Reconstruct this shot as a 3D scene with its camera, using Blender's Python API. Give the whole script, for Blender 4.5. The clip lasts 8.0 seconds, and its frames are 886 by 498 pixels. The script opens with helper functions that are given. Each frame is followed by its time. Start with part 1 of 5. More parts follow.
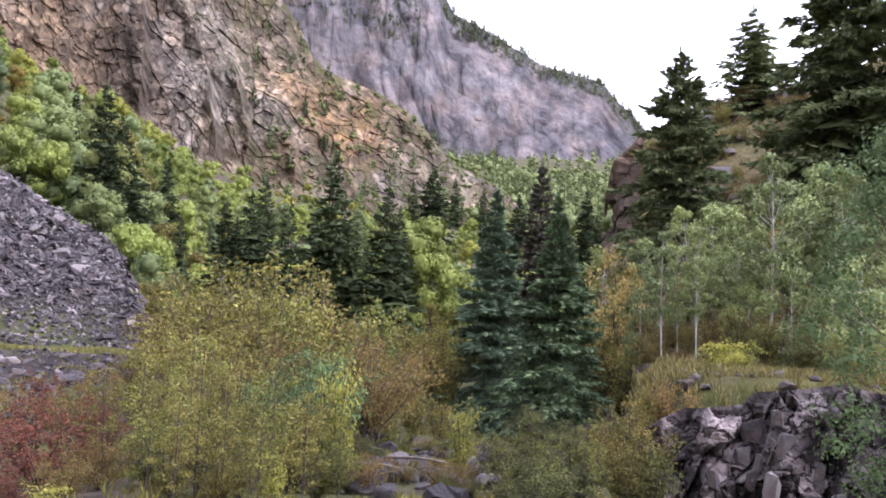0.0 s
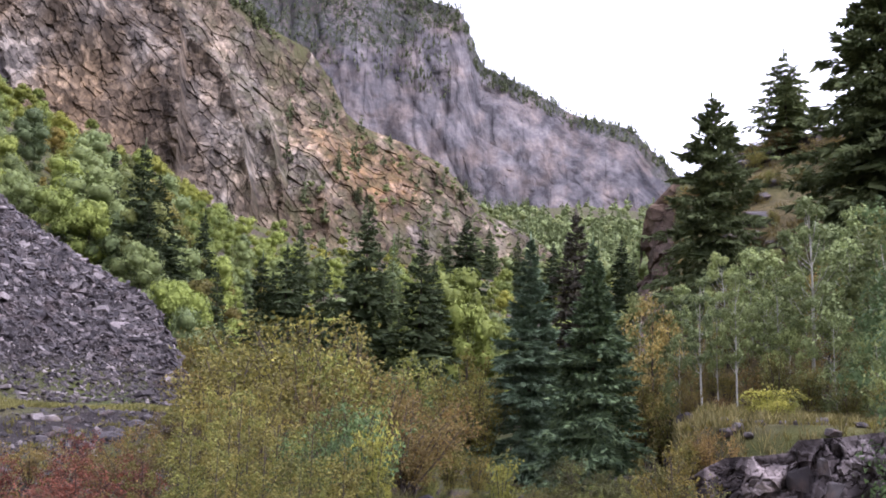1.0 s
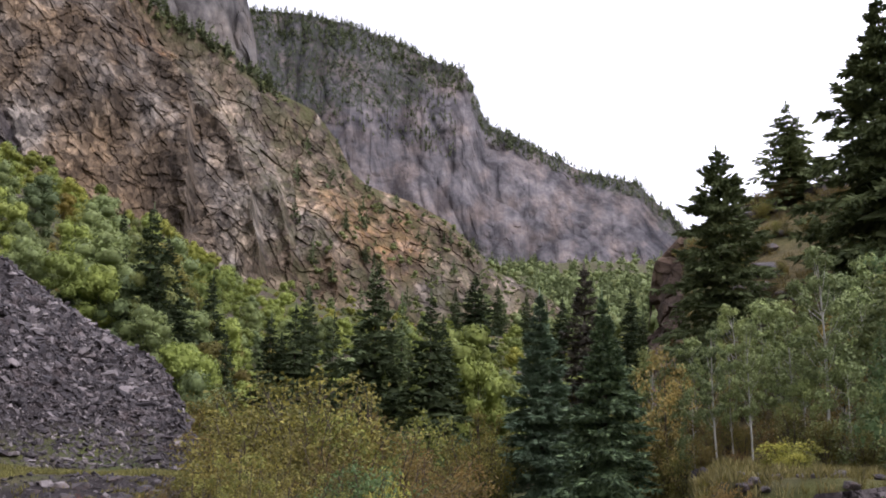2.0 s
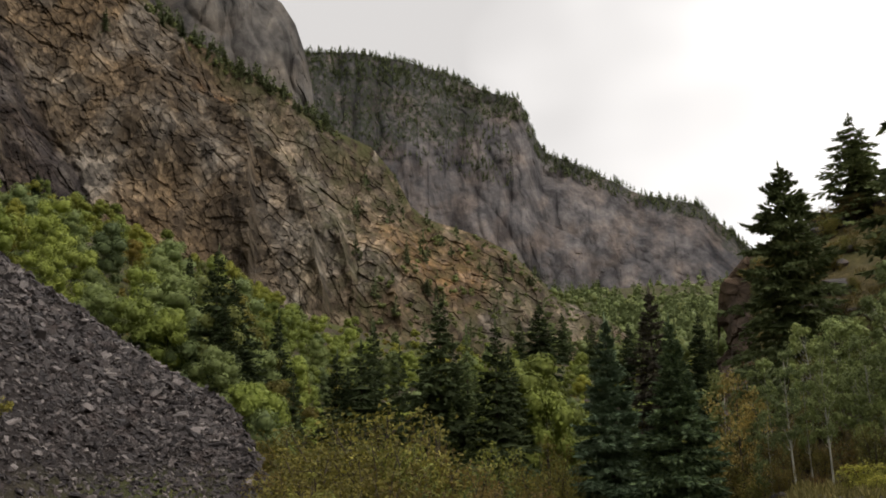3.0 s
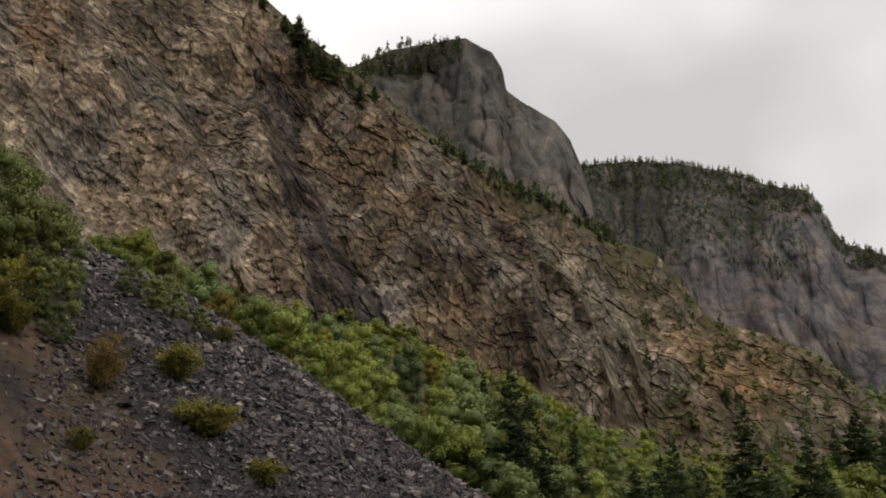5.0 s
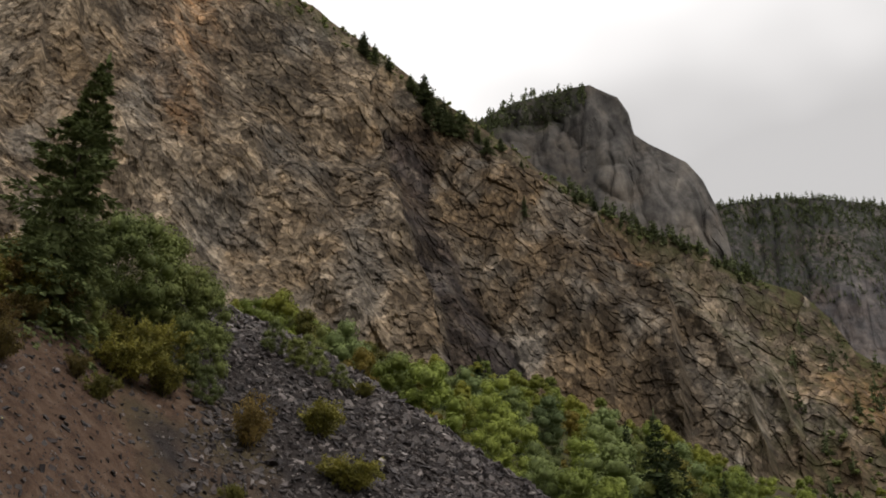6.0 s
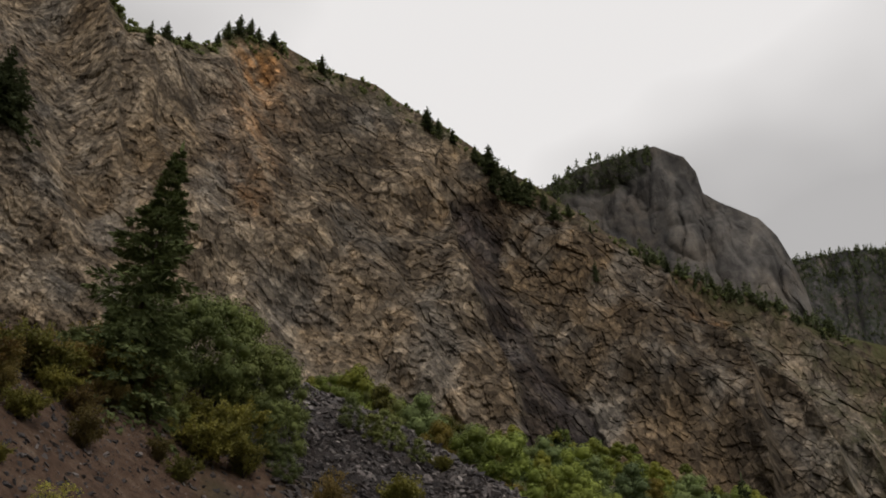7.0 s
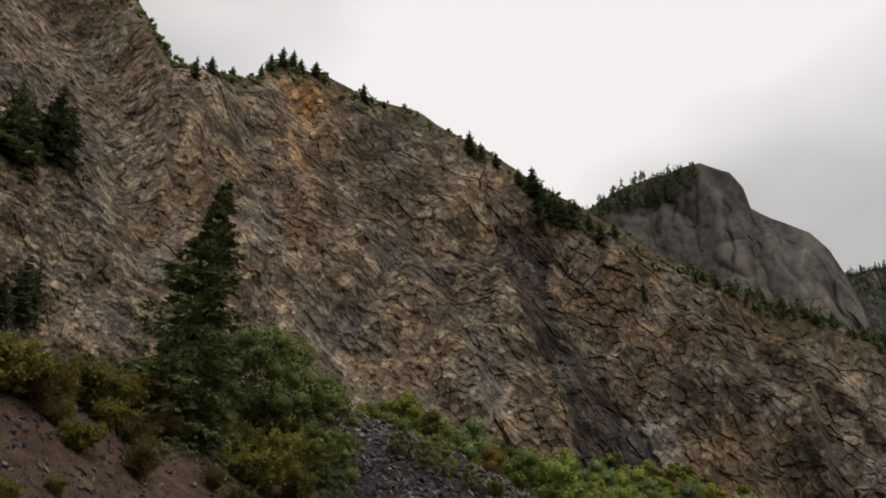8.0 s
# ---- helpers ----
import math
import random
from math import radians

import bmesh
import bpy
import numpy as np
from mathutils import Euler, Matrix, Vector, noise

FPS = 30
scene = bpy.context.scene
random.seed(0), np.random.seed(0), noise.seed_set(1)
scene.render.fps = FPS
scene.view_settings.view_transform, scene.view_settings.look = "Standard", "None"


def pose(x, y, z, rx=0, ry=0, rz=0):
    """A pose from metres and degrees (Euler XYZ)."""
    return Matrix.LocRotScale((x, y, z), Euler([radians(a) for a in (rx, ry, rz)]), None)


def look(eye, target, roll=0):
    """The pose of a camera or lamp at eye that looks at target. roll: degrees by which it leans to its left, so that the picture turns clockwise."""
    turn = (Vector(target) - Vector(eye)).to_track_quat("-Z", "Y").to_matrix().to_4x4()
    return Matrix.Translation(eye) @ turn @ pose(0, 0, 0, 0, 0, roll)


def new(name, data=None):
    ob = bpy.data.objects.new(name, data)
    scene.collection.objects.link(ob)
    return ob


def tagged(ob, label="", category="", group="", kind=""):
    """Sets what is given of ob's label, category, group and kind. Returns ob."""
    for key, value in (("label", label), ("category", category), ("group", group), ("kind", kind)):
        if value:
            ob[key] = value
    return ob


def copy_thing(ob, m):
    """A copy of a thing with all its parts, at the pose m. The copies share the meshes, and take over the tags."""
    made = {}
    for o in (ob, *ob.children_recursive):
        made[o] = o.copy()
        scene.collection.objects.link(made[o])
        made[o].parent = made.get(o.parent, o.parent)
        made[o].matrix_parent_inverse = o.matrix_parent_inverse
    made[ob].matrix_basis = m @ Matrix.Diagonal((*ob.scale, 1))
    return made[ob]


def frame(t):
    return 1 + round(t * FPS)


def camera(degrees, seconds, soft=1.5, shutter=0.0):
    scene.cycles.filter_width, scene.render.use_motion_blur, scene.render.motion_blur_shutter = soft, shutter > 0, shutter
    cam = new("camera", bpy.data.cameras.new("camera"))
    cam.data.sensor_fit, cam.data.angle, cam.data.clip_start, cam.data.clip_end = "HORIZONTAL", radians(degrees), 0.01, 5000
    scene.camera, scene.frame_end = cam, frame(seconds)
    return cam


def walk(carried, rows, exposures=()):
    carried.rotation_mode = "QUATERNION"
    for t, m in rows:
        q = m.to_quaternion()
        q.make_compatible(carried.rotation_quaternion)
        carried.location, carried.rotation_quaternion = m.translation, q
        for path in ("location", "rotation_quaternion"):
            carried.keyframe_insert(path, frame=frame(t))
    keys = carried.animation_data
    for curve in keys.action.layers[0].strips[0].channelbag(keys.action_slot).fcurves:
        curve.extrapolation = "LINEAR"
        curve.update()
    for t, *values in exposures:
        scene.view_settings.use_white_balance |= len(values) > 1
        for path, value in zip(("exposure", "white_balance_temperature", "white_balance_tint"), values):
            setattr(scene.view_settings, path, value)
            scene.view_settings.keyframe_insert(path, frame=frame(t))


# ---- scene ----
# The camera turns on the spot on a track beside the valley floor.
EYE = 1.6
cam = camera(48.8, 8.0, soft=1.8)
# seconds, yaw to the left, pitch up, roll to the right
TURNS = [
    (0.0, 0.00, 6.00, -2.50), (0.5, 1.05, 7.22, -2.20), (1.0, 2.14, 8.91, -1.65), (1.5, 2.41, 10.60, -1.01),
    (1.7, 2.40, 11.32, -0.83), (2.8, 5.01, 13.84, 0.76), (3.0, 6.35, 14.10, 0.98), (3.5, 10.98, 15.84, 1.34),
    (4.0, 15.66, 17.58, 1.04), (4.5, 19.74, 18.91, 0.09), (4.7, 21.33, 19.65, -0.13), (5.8, 30.48, 23.16, -0.82),
    (6.0, 32.16, 23.66, -0.89), (6.5, 34.74, 26.09, -0.47), (7.0, 36.79, 27.73, -0.22), (7.5, 38.48, 28.67, -0.07),
    (8.0, 39.86, 29.14, -0.05),
]
LIGHTNESS = [(0.0, 2.28, 5550, 30), (0.5, 2.34, 5550, 31), (1.0, 2.0, 5550, 31), (1.7, 1.75, 5600, 29), (2.8, 0.6, 6700, 12), (3.5, 0.62, 6700, 12), (4.7, 0.4, 6700, 12), (5.8, 0.38, 6600, 12), (6.5, 0.26, 6600, 12), (7.0, 0.0, 6600, 12), (8.0, 0.12, 6600, 12)]
walk(cam, [(t, pose(0, 0, EYE, 90 + p, 0, y) @ pose(0, 0, 0, 0, 0, -r)) for t, y, p, r in TURNS], LIGHTNESS)


# ---- sky and sun: a bright overcast day ----
def add(nt, kind, **values):
    n = nt.nodes.new(kind)
    for k, v in values.items():
        if k in n.inputs:
            n.inputs[k].default_value = v
    return n


world = bpy.data.worlds.new("sky")
scene.world = world
world.use_nodes = True
wt = world.node_tree
wt.nodes.clear()
sky = wt.nodes.new("ShaderNodeTexSky")
sky.sky_type, sky.sun_disc, sky.sun_elevation, sky.sun_rotation = "NISHITA", False, radians(48), radians(110)
coord = wt.nodes.new("ShaderNodeTexCoord")
stretch = wt.nodes.new("ShaderNodeMapping")
stretch.inputs["Scale"].default_value = (1.0, 1.0, 1.6)
stretch.inputs["Location"].default_value = (1.35, 0.6, 0.45)
stretch.inputs["Rotation"].default_value = (0.0, 0.0, radians(14))
cloud = wt.nodes.new("ShaderNodeTexNoise")
cloud.inputs["Scale"].default_value, cloud.inputs["Detail"].default_value, cloud.inputs["Roughness"].default_value = 2.2, 3.0, 0.4
ramp = wt.nodes.new("ShaderNodeValToRGB")
ramp.color_ramp.elements[0].position, ramp.color_ramp.elements[0].color = 0.38, (0.49, 0.485, 0.475, 1)
ramp.color_ramp.elements[1].position, ramp.color_ramp.elements[1].color = 0.6, (0.86, 0.855, 0.84, 1)
blue = wt.nodes.new("ShaderNodeMixRGB")
blue.blend_type, blue.inputs["Fac"].default_value, blue.inputs["Color2"].default_value = "MULTIPLY", 1.0, (0.1, 0.1, 0.1, 1)
veil = wt.nodes.new("ShaderNodeMixRGB")
veil.inputs["Fac"].default_value = 0.93
back = wt.nodes.new("ShaderNodeBackground")
wout = wt.nodes.new("ShaderNodeOutputWorld")
wt.links.new(coord.outputs["Generated"], stretch.inputs["Vector"])
wt.links.new(stretch.outputs["Vector"], cloud.inputs["Vector"])
wt.links.new(cloud.outputs["Fac"], ramp.inputs["Fac"])
wt.links.new(sky.outputs["Color"], blue.inputs["Color1"])
wt.links.new(blue.outputs["Color"], veil.inputs["Color1"])
wt.links.new(ramp.outputs["Color"], veil.inputs["Color2"])
wt.links.new(veil.outputs["Color"], back.inputs["Color"])
wt.links.new(back.outputs["Background"], wout.inputs["Surface"])

sun = new("sun", bpy.data.lights.new("sun", "SUN"))
sun.data.energy, sun.data.angle, sun.data.color = 1.1, radians(25), (1.0, 0.95, 0.88)
sun.matrix_world = look((70, -25, 85), (0, 0, 0))


# ---- materials ----
class Nodes:
    """A short hand for node materials."""

    def __init__(self, name, rough=0.85, spec=0.25):
        self.mat = bpy.data.materials.new(name)
        self.mat.use_nodes = True
        self.nt = self.mat.node_tree
        self.bsdf = self.nt.nodes["Principled BSDF"]
        self.bsdf.inputs["Roughness"].default_value = rough
        self.bsdf.inputs["Specular IOR Level"].default_value = spec
        self.co = self.nt.nodes.new("ShaderNodeTexCoord")

    def link(self, a, b):
        self.nt.links.new(a, b)

    def noise(self, scale, detail=4.0, rough=0.6, vec=None, stretch=None):
        n = add(self.nt, "ShaderNodeTexNoise", Scale=scale, Detail=detail, Roughness=rough)
        src = vec or self.co.outputs["Object"]
        if stretch:
            m = self.nt.nodes.new("ShaderNodeMapping")
            m.inputs["Rotation"].default_value, m.inputs["Scale"].default_value = stretch
            self.link(src, m.inputs["Vector"])
            src = m.outputs["Vector"]
        self.link(src, n.inputs["Vector"])
        return n.outputs["Fac"]

    def cells(self, scale, stretch=None, out="Color", feature="F1", vec=None):
        n = add(self.nt, "ShaderNodeTexVoronoi", Scale=scale)
        n.feature = feature
        src = vec or self.co.outputs["Object"]
        if stretch:
            m = self.nt.nodes.new("ShaderNodeMapping")
            m.inputs["Rotation"].default_value, m.inputs["Scale"].default_value = stretch
            self.link(src, m.inputs["Vector"])
            src = m.outputs["Vector"]
        self.link(src, n.inputs["Vector"])
        return n.outputs[out]

    def attribute(self, name):
        n = self.nt.nodes.new("ShaderNodeAttribute")
        n.attribute_name = name
        return n.outputs["Fac"]

    def vector(self, name):
        n = self.nt.nodes.new("ShaderNodeAttribute")
        n.attribute_name = name
        return n.outputs["Vector"]

    def scaled(self, vec, by):
        n = self.nt.nodes.new("ShaderNodeVectorMath")
        n.operation = "MULTIPLY"
        n.inputs[1].default_value = by
        self.link(vec, n.inputs[0])
        return n.outputs["Vector"]

    def warp(self, vec, scale, amount):
        """The coordinates vec, bent by noise."""
        w = add(self.nt, "ShaderNodeTexNoise", Scale=scale, Detail=3.0)
        self.link(vec, w.inputs["Vector"])
        n = self.nt.nodes.new("ShaderNodeVectorMath")
        n.operation = "MULTIPLY_ADD"
        n.inputs[1].default_value = (amount,) * 3
        self.link(w.outputs["Color"], n.inputs[0])
        self.link(vec, n.inputs[2])
        return n.outputs["Vector"]

    def grey(self, colour):
        n = self.nt.nodes.new("ShaderNodeRGBToBW")
        self.link(colour, n.inputs["Color"])
        return n.outputs["Val"]

    def ramp(self, fac, *stops):
        n = self.nt.nodes.new("ShaderNodeValToRGB")
        e = n.color_ramp.elements
        while len(e) < len(stops):
            e.new(0.5)
        for el, (p, c) in zip(e, stops):
            el.position, el.color = p, (*c, 1) if len(c) == 3 else c
        self.link(fac, n.inputs["Fac"])
        return n.outputs["Color"]

    def mix(self, fac, a, b, mode="MIX"):
        n = self.nt.nodes.new("ShaderNodeMixRGB")
        n.blend_type = mode
        for sock, v in zip(n.inputs, (fac, a, b)):
            if isinstance(v, bpy.types.NodeSocket):
                self.link(v, sock)
            else:
                sock.default_value = (*v, 1) if isinstance(v, tuple) else v
        return n.outputs["Color"]

    def math(self, op, a, b=0.0):
        n = self.nt.nodes.new("ShaderNodeMath")
        n.operation = op
        for sock, v in zip(n.inputs, (a, b)):
            if isinstance(v, bpy.types.NodeSocket):
                self.link(v, sock)
            else:
                sock.default_value = v
        return n.outputs["Value"]

    def bump(self, height, distance, strength=0.8):
        n = add(self.nt, "ShaderNodeBump", Distance=distance, Strength=strength)
        self.link(height, n.inputs["Height"])
        self.link(n.outputs["Normal"], self.bsdf.inputs["Normal"])

    def done(self, colour):
        self.link(colour, self.bsdf.inputs["Base Color"])
        return self.mat


def cliff_material(name, dark, mid, light, warm, size, cracked, streak=0.0, plants=(0.075, 0.08, 0.035), cool=None, layered=0.3):
    """Fractured rock: size is the metres of a block, streak the strength of the upright stains. The beds lie along the field "bed"."""
    n = Nodes(name, 0.92, 0.1)
    bed = n.warp(n.vector("bed"), 0.12 / size, size * 0.7)
    tone = n.ramp(n.attribute("tone"), (0.0, dark), (0.45, mid), (1.0, light))
    large = n.noise(0.018, 5, 0.65, vec=bed)
    tone = n.mix(n.math("MULTIPLY", n.ramp(large, (0.45, (0, 0, 0)), (0.68, (1, 1, 1))), 0.6), tone, warm)
    if cool:
        patch = n.noise(0.045, 4, 0.6, vec=bed)
        tone = n.mix(n.math("MULTIPLY", n.ramp(patch, (0.5, (0, 0, 0)), (0.64, (1, 1, 1))), 0.65), tone, cool)
    if streak:
        stain = n.noise(0.03, 6, 0.6, stretch=((0.0, 0.0, 0.0), (1.0, 1.0, 0.16)))
        tone = n.mix(streak, tone, n.ramp(stain, (0.38, (0.38, 0.38, 0.39)), (0.5, (0.95, 0.95, 0.95)), (0.64, (1.5, 1.45, 1.38))), "MULTIPLY")
        stain = n.noise(0.12, 5, 0.6, stretch=((0.0, 0.0, 0.0), (1.0, 1.0, 0.3)))
        tone = n.mix(streak * 0.5, tone, n.ramp(stain, (0.36, (0.6, 0.6, 0.61)), (0.52, (1, 1, 1)), (0.64, (1.25, 1.23, 1.2))), "MULTIPLY")
    speck = n.noise(0.5 / size, 6, 0.7, vec=bed)
    tone = n.mix(0.5, tone, n.ramp(speck, (0.36, (0.6, 0.58, 0.57)), (0.5, (0.97, 0.97, 0.97)), (0.64, (1.4, 1.38, 1.34))), "MULTIPLY")
    beds = n.noise(1.5 / size, 6, 0.7, vec=n.scaled(bed, (0.55, 0.8, 1.0)))
    tone = n.mix(layered, tone, n.ramp(beds, (0.34, (0.66, 0.65, 0.65)), (0.5, (0.98, 0.98, 0.98)), (0.66, (1.36, 1.34, 1.3))), "MULTIPLY")
    height = n.math("ADD", n.math("MULTIPLY", n.noise(1.6 / size, 5, 0.65, vec=bed), 0.45), n.math("MULTIPLY", beds, 0.6 * layered))
    if cracked:
        for scale, shape in ((0.3, (0.75, 0.9, 1.0)), (0.65, (0.7, 0.9, 1.0)), (1.3, (0.7, 0.9, 1.0))):
            vec = n.scaled(bed, shape)
            pick = n.grey(n.cells(scale / size, vec=vec))
            tone = n.mix(0.75, tone, n.ramp(pick, (0.2, (0.58, 0.57, 0.56)), (0.5, (0.95, 0.95, 0.95)), (0.8, (1.5, 1.48, 1.44))), "MULTIPLY")
            edge = n.cells(scale / size, out="Distance", feature="DISTANCE_TO_EDGE", vec=vec)
            tone = n.mix(cracked, tone, n.ramp(edge, (0.0, (0.2, 0.19, 0.19)), (0.07, (1, 1, 1))), "MULTIPLY")
            slope = n.cells(scale / size, out="Distance", vec=vec)
            height = n.math("ADD", height, n.math("SUBTRACT", n.math("MULTIPLY", pick, 1.1), n.math("MULTIPLY", slope, 0.6)))
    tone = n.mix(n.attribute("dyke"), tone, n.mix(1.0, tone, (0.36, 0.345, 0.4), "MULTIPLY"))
    tone = n.mix(n.math("MULTIPLY", n.attribute("ochre"), n.ramp(n.noise(0.12, 5, 0.65), (0.36, (0.1, 0.1, 0.1)), (0.56, (1, 1, 1)))), tone, n.mix(1.0, tone, (1.8, 1.15, 0.63), "MULTIPLY"))
    scrub = n.math("MULTIPLY", n.attribute("scrub"), n.ramp(n.noise(0.12, 6, 0.7), (0.45, (0, 0, 0)), (0.56, (1, 1, 1))))
    tone = n.mix(scrub, tone, plants)
    n.bump(height, size * 0.5, 0.8)
    return n.done(tone)


BROWN = cliff_material("brown_rock", (0.058, 0.047, 0.035), (0.13, 0.105, 0.078), (0.25, 0.207, 0.158), (0.185, 0.128, 0.073), 1.5, 0.3, 0.0, (0.075, 0.075, 0.032), (0.17, 0.157, 0.14))
GREY = cliff_material("grey_rock", (0.04, 0.038, 0.037), (0.08, 0.075, 0.07), (0.14, 0.13, 0.12), (0.11, 0.092, 0.074), 8.0, 0.0, 0.85, (0.04, 0.045, 0.025), layered=0.35)
# bluer than the nearer grey: distance haze carried in the base colour
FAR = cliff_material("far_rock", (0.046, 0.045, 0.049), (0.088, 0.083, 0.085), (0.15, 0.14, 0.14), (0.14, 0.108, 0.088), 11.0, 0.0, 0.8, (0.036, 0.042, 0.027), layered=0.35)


def stone_material(name, dark, light, rust):
    n = Nodes(name, 0.65, 0.3)
    o = n.nt.nodes.new("ShaderNodeObjectInfo")
    g = n.nt.nodes.new("ShaderNodeNewGeometry")
    pick = n.math("FRACT", n.math("ADD", o.outputs["Random"], g.outputs["Random Per Island"]))
    tone = n.ramp(pick, (0.0, dark), (0.5, tuple(a * 0.88 + b * 0.12 for a, b in zip(dark, light))), (0.86, tuple(a * 0.68 + b * 0.32 for a, b in zip(dark, light))), (1.0, light))
    grain = n.noise(3.0, 7, 0.7)
    tone = n.mix(0.7, tone, n.ramp(grain, (0.3, (0.55, 0.54, 0.55)), (0.65, (1.25, 1.22, 1.18))), "MULTIPLY")
    tone = n.mix(n.math("MULTIPLY", n.ramp(n.noise(0.8, 4), (0.52, (0, 0, 0)), (0.68, (1, 1, 1))), 0.5), tone, rust)
    n.bump(n.noise(5.0, 7, 0.7), 0.12, 0.8)
    return n.done(tone)


SCREE_STONE = stone_material("scree_stone", (0.02, 0.0165, 0.0175), (0.235, 0.208, 0.198), (0.085, 0.062, 0.055))
CREST_STONE = stone_material("crest_stone", (0.06, 0.052, 0.05), (0.36, 0.325, 0.305), (0.12, 0.09, 0.08))
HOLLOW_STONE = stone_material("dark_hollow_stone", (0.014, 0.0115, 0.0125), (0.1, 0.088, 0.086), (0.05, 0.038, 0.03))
LEDGE_STONE = stone_material("ledge_stone", (0.04, 0.034, 0.035), (0.25, 0.222, 0.21), (0.13, 0.085, 0.06))


def ground_material():
    n = Nodes("valley_ground", 0.95, 0.15)
    soil = n.ramp(n.noise(0.6, 7, 0.7), (0.3, (0.032, 0.024, 0.018)), (0.5, (0.065, 0.05, 0.037)), (0.7, (0.12, 0.1, 0.075)))
    green = n.ramp(n.noise(0.35, 7, 0.7), (0.3, (0.03, 0.042, 0.012)), (0.5, (0.07, 0.08, 0.022)), (0.7, (0.13, 0.125, 0.04)))
    tone = n.mix(n.ramp(n.noise(0.11, 5, 0.6), (0.42, (0, 0, 0)), (0.58, (1, 1, 1))), soil, green)
    turf = n.ramp(n.noise(1.5, 6, 0.7), (0.3, (0.05, 0.045, 0.02)), (0.55, (0.12, 0.095, 0.042)), (0.72, (0.2, 0.165, 0.075)))
    tone = n.mix(n.attribute("turf"), tone, turf)
    rubble = n.ramp(n.noise(2.2, 8, 0.75), (0.3, (0.016, 0.013, 0.013)), (0.55, (0.036, 0.03, 0.028)), (0.72, (0.09, 0.078, 0.072)))
    tone = n.mix(n.attribute("scree"), tone, rubble)
    dirt = n.ramp(n.noise(0.9, 8, 0.72), (0.3, (0.045, 0.028, 0.02)), (0.5, (0.1, 0.062, 0.042)), (0.66, (0.15, 0.105, 0.075)), (0.76, (0.23, 0.185, 0.145)))
    tone = n.mix(n.attribute("dirt"), tone, dirt)
    n.bump(n.noise(1.7, 8, 0.75), 0.35, 0.8)
    return n.done(tone)


GROUND = ground_material()


def leaf_material(name, a, b, c, sheen=0.5, gloss=0.25):
    """Leaves: a to b over the leaves of one crown, c on some crowns."""
    n = Nodes(name, 0.65, gloss)
    o = n.nt.nodes.new("ShaderNodeObjectInfo")
    g = n.nt.nodes.new("ShaderNodeNewGeometry")
    tone = n.ramp(g.outputs["Random Per Island"], (0.0, a), (0.8, b), (1.0, tuple(min(1, x * 1.3) for x in b)))
    tone = n.mix(n.math("MULTIPLY", o.outputs["Random"], 0.75), tone, c)
    shade = n.math("FRACT", n.math("MULTIPLY", o.outputs["Random"], 7.31))
    tone = n.mix(1.0, tone, n.ramp(shade, (0.0, (0.68, 0.7, 0.7)), (1.0, (1.28, 1.26, 1.2))), "MULTIPLY")
    clump = n.noise(1.2, 5, 0.65)
    tone = n.mix(0.7, tone, n.ramp(clump, (0.34, (0.5, 0.53, 0.52)), (0.66, (1.4, 1.36, 1.25))), "MULTIPLY")
    n.bump(n.noise(4.0, 4, 0.7), 0.25, 0.7)
    n.done(tone)
    t = n.nt.nodes.new("ShaderNodeBsdfTranslucent")
    n.link(tone, t.inputs["Color"])
    m = n.nt.nodes.new("ShaderNodeMixShader")
    m.inputs["Fac"].default_value = sheen * 0.6
    n.link(n.bsdf.outputs["BSDF"], m.inputs[1])
    n.link(t.outputs["BSDF"], m.inputs[2])
    n.link(m.outputs["Shader"], n.nt.nodes["Material Output"].inputs["Surface"])
    return n.mat


def bark_material(name, a, b):
    n = Nodes(name, 0.9, 0.2)
    tone = n.ramp(n.noise(4.0, 6, 0.7, stretch=((0, 0, 0), (1, 1, 0.25))), (0.35, a), (0.65, b))
    n.bump(n.noise(9.0, 5, 0.7, stretch=((0, 0, 0), (1, 1, 0.3))), 0.03, 0.7)
    return n.done(tone)


SPRUCE = leaf_material("spruce_needles", (0.055, 0.072, 0.034), (0.15, 0.178, 0.082), (0.11, 0.136, 0.06), 0.3, 0.04)
DARK_PINE = leaf_material("pine_needles", (0.055, 0.068, 0.038), (0.13, 0.15, 0.08), (0.1, 0.118, 0.062), 0.35, 0.04)
DEEP_SPRUCE = leaf_material("dark_spruce_needles", (0.036, 0.05, 0.026), (0.092, 0.118, 0.058), (0.066, 0.086, 0.042), 0.3, 0.04)
TURF = leaf_material("track_turf", (0.12, 0.12, 0.035), (0.25, 0.235, 0.08), (0.18, 0.18, 0.05))
BANK_GREEN = leaf_material("thicket_leaves", (0.12, 0.15, 0.05), (0.175, 0.212, 0.072), (0.18, 0.195, 0.058), 0.4)
SCRUB = leaf_material("scrub_leaves", (0.13, 0.125, 0.028), (0.3, 0.275, 0.065), (0.21, 0.2, 0.05), 0.6)
BLUE_SPRUCE = leaf_material("blue_spruce_needles", (0.045, 0.075, 0.046), (0.185, 0.255, 0.16), (0.115, 0.17, 0.1), 0.25)
GREEN_SPRUCE = leaf_material("green_spruce_needles", (0.045, 0.078, 0.04), (0.2, 0.275, 0.13), (0.13, 0.19, 0.095), 0.25)
OLD_SPRUCE = leaf_material("brown_tinged_needles", (0.045, 0.04, 0.032), (0.095, 0.08, 0.06), (0.06, 0.075, 0.045), 0.3)
ASPEN = leaf_material("aspen_leaves", (0.195, 0.25, 0.052), (0.235, 0.29, 0.072), (0.245, 0.28, 0.06), 0.4)
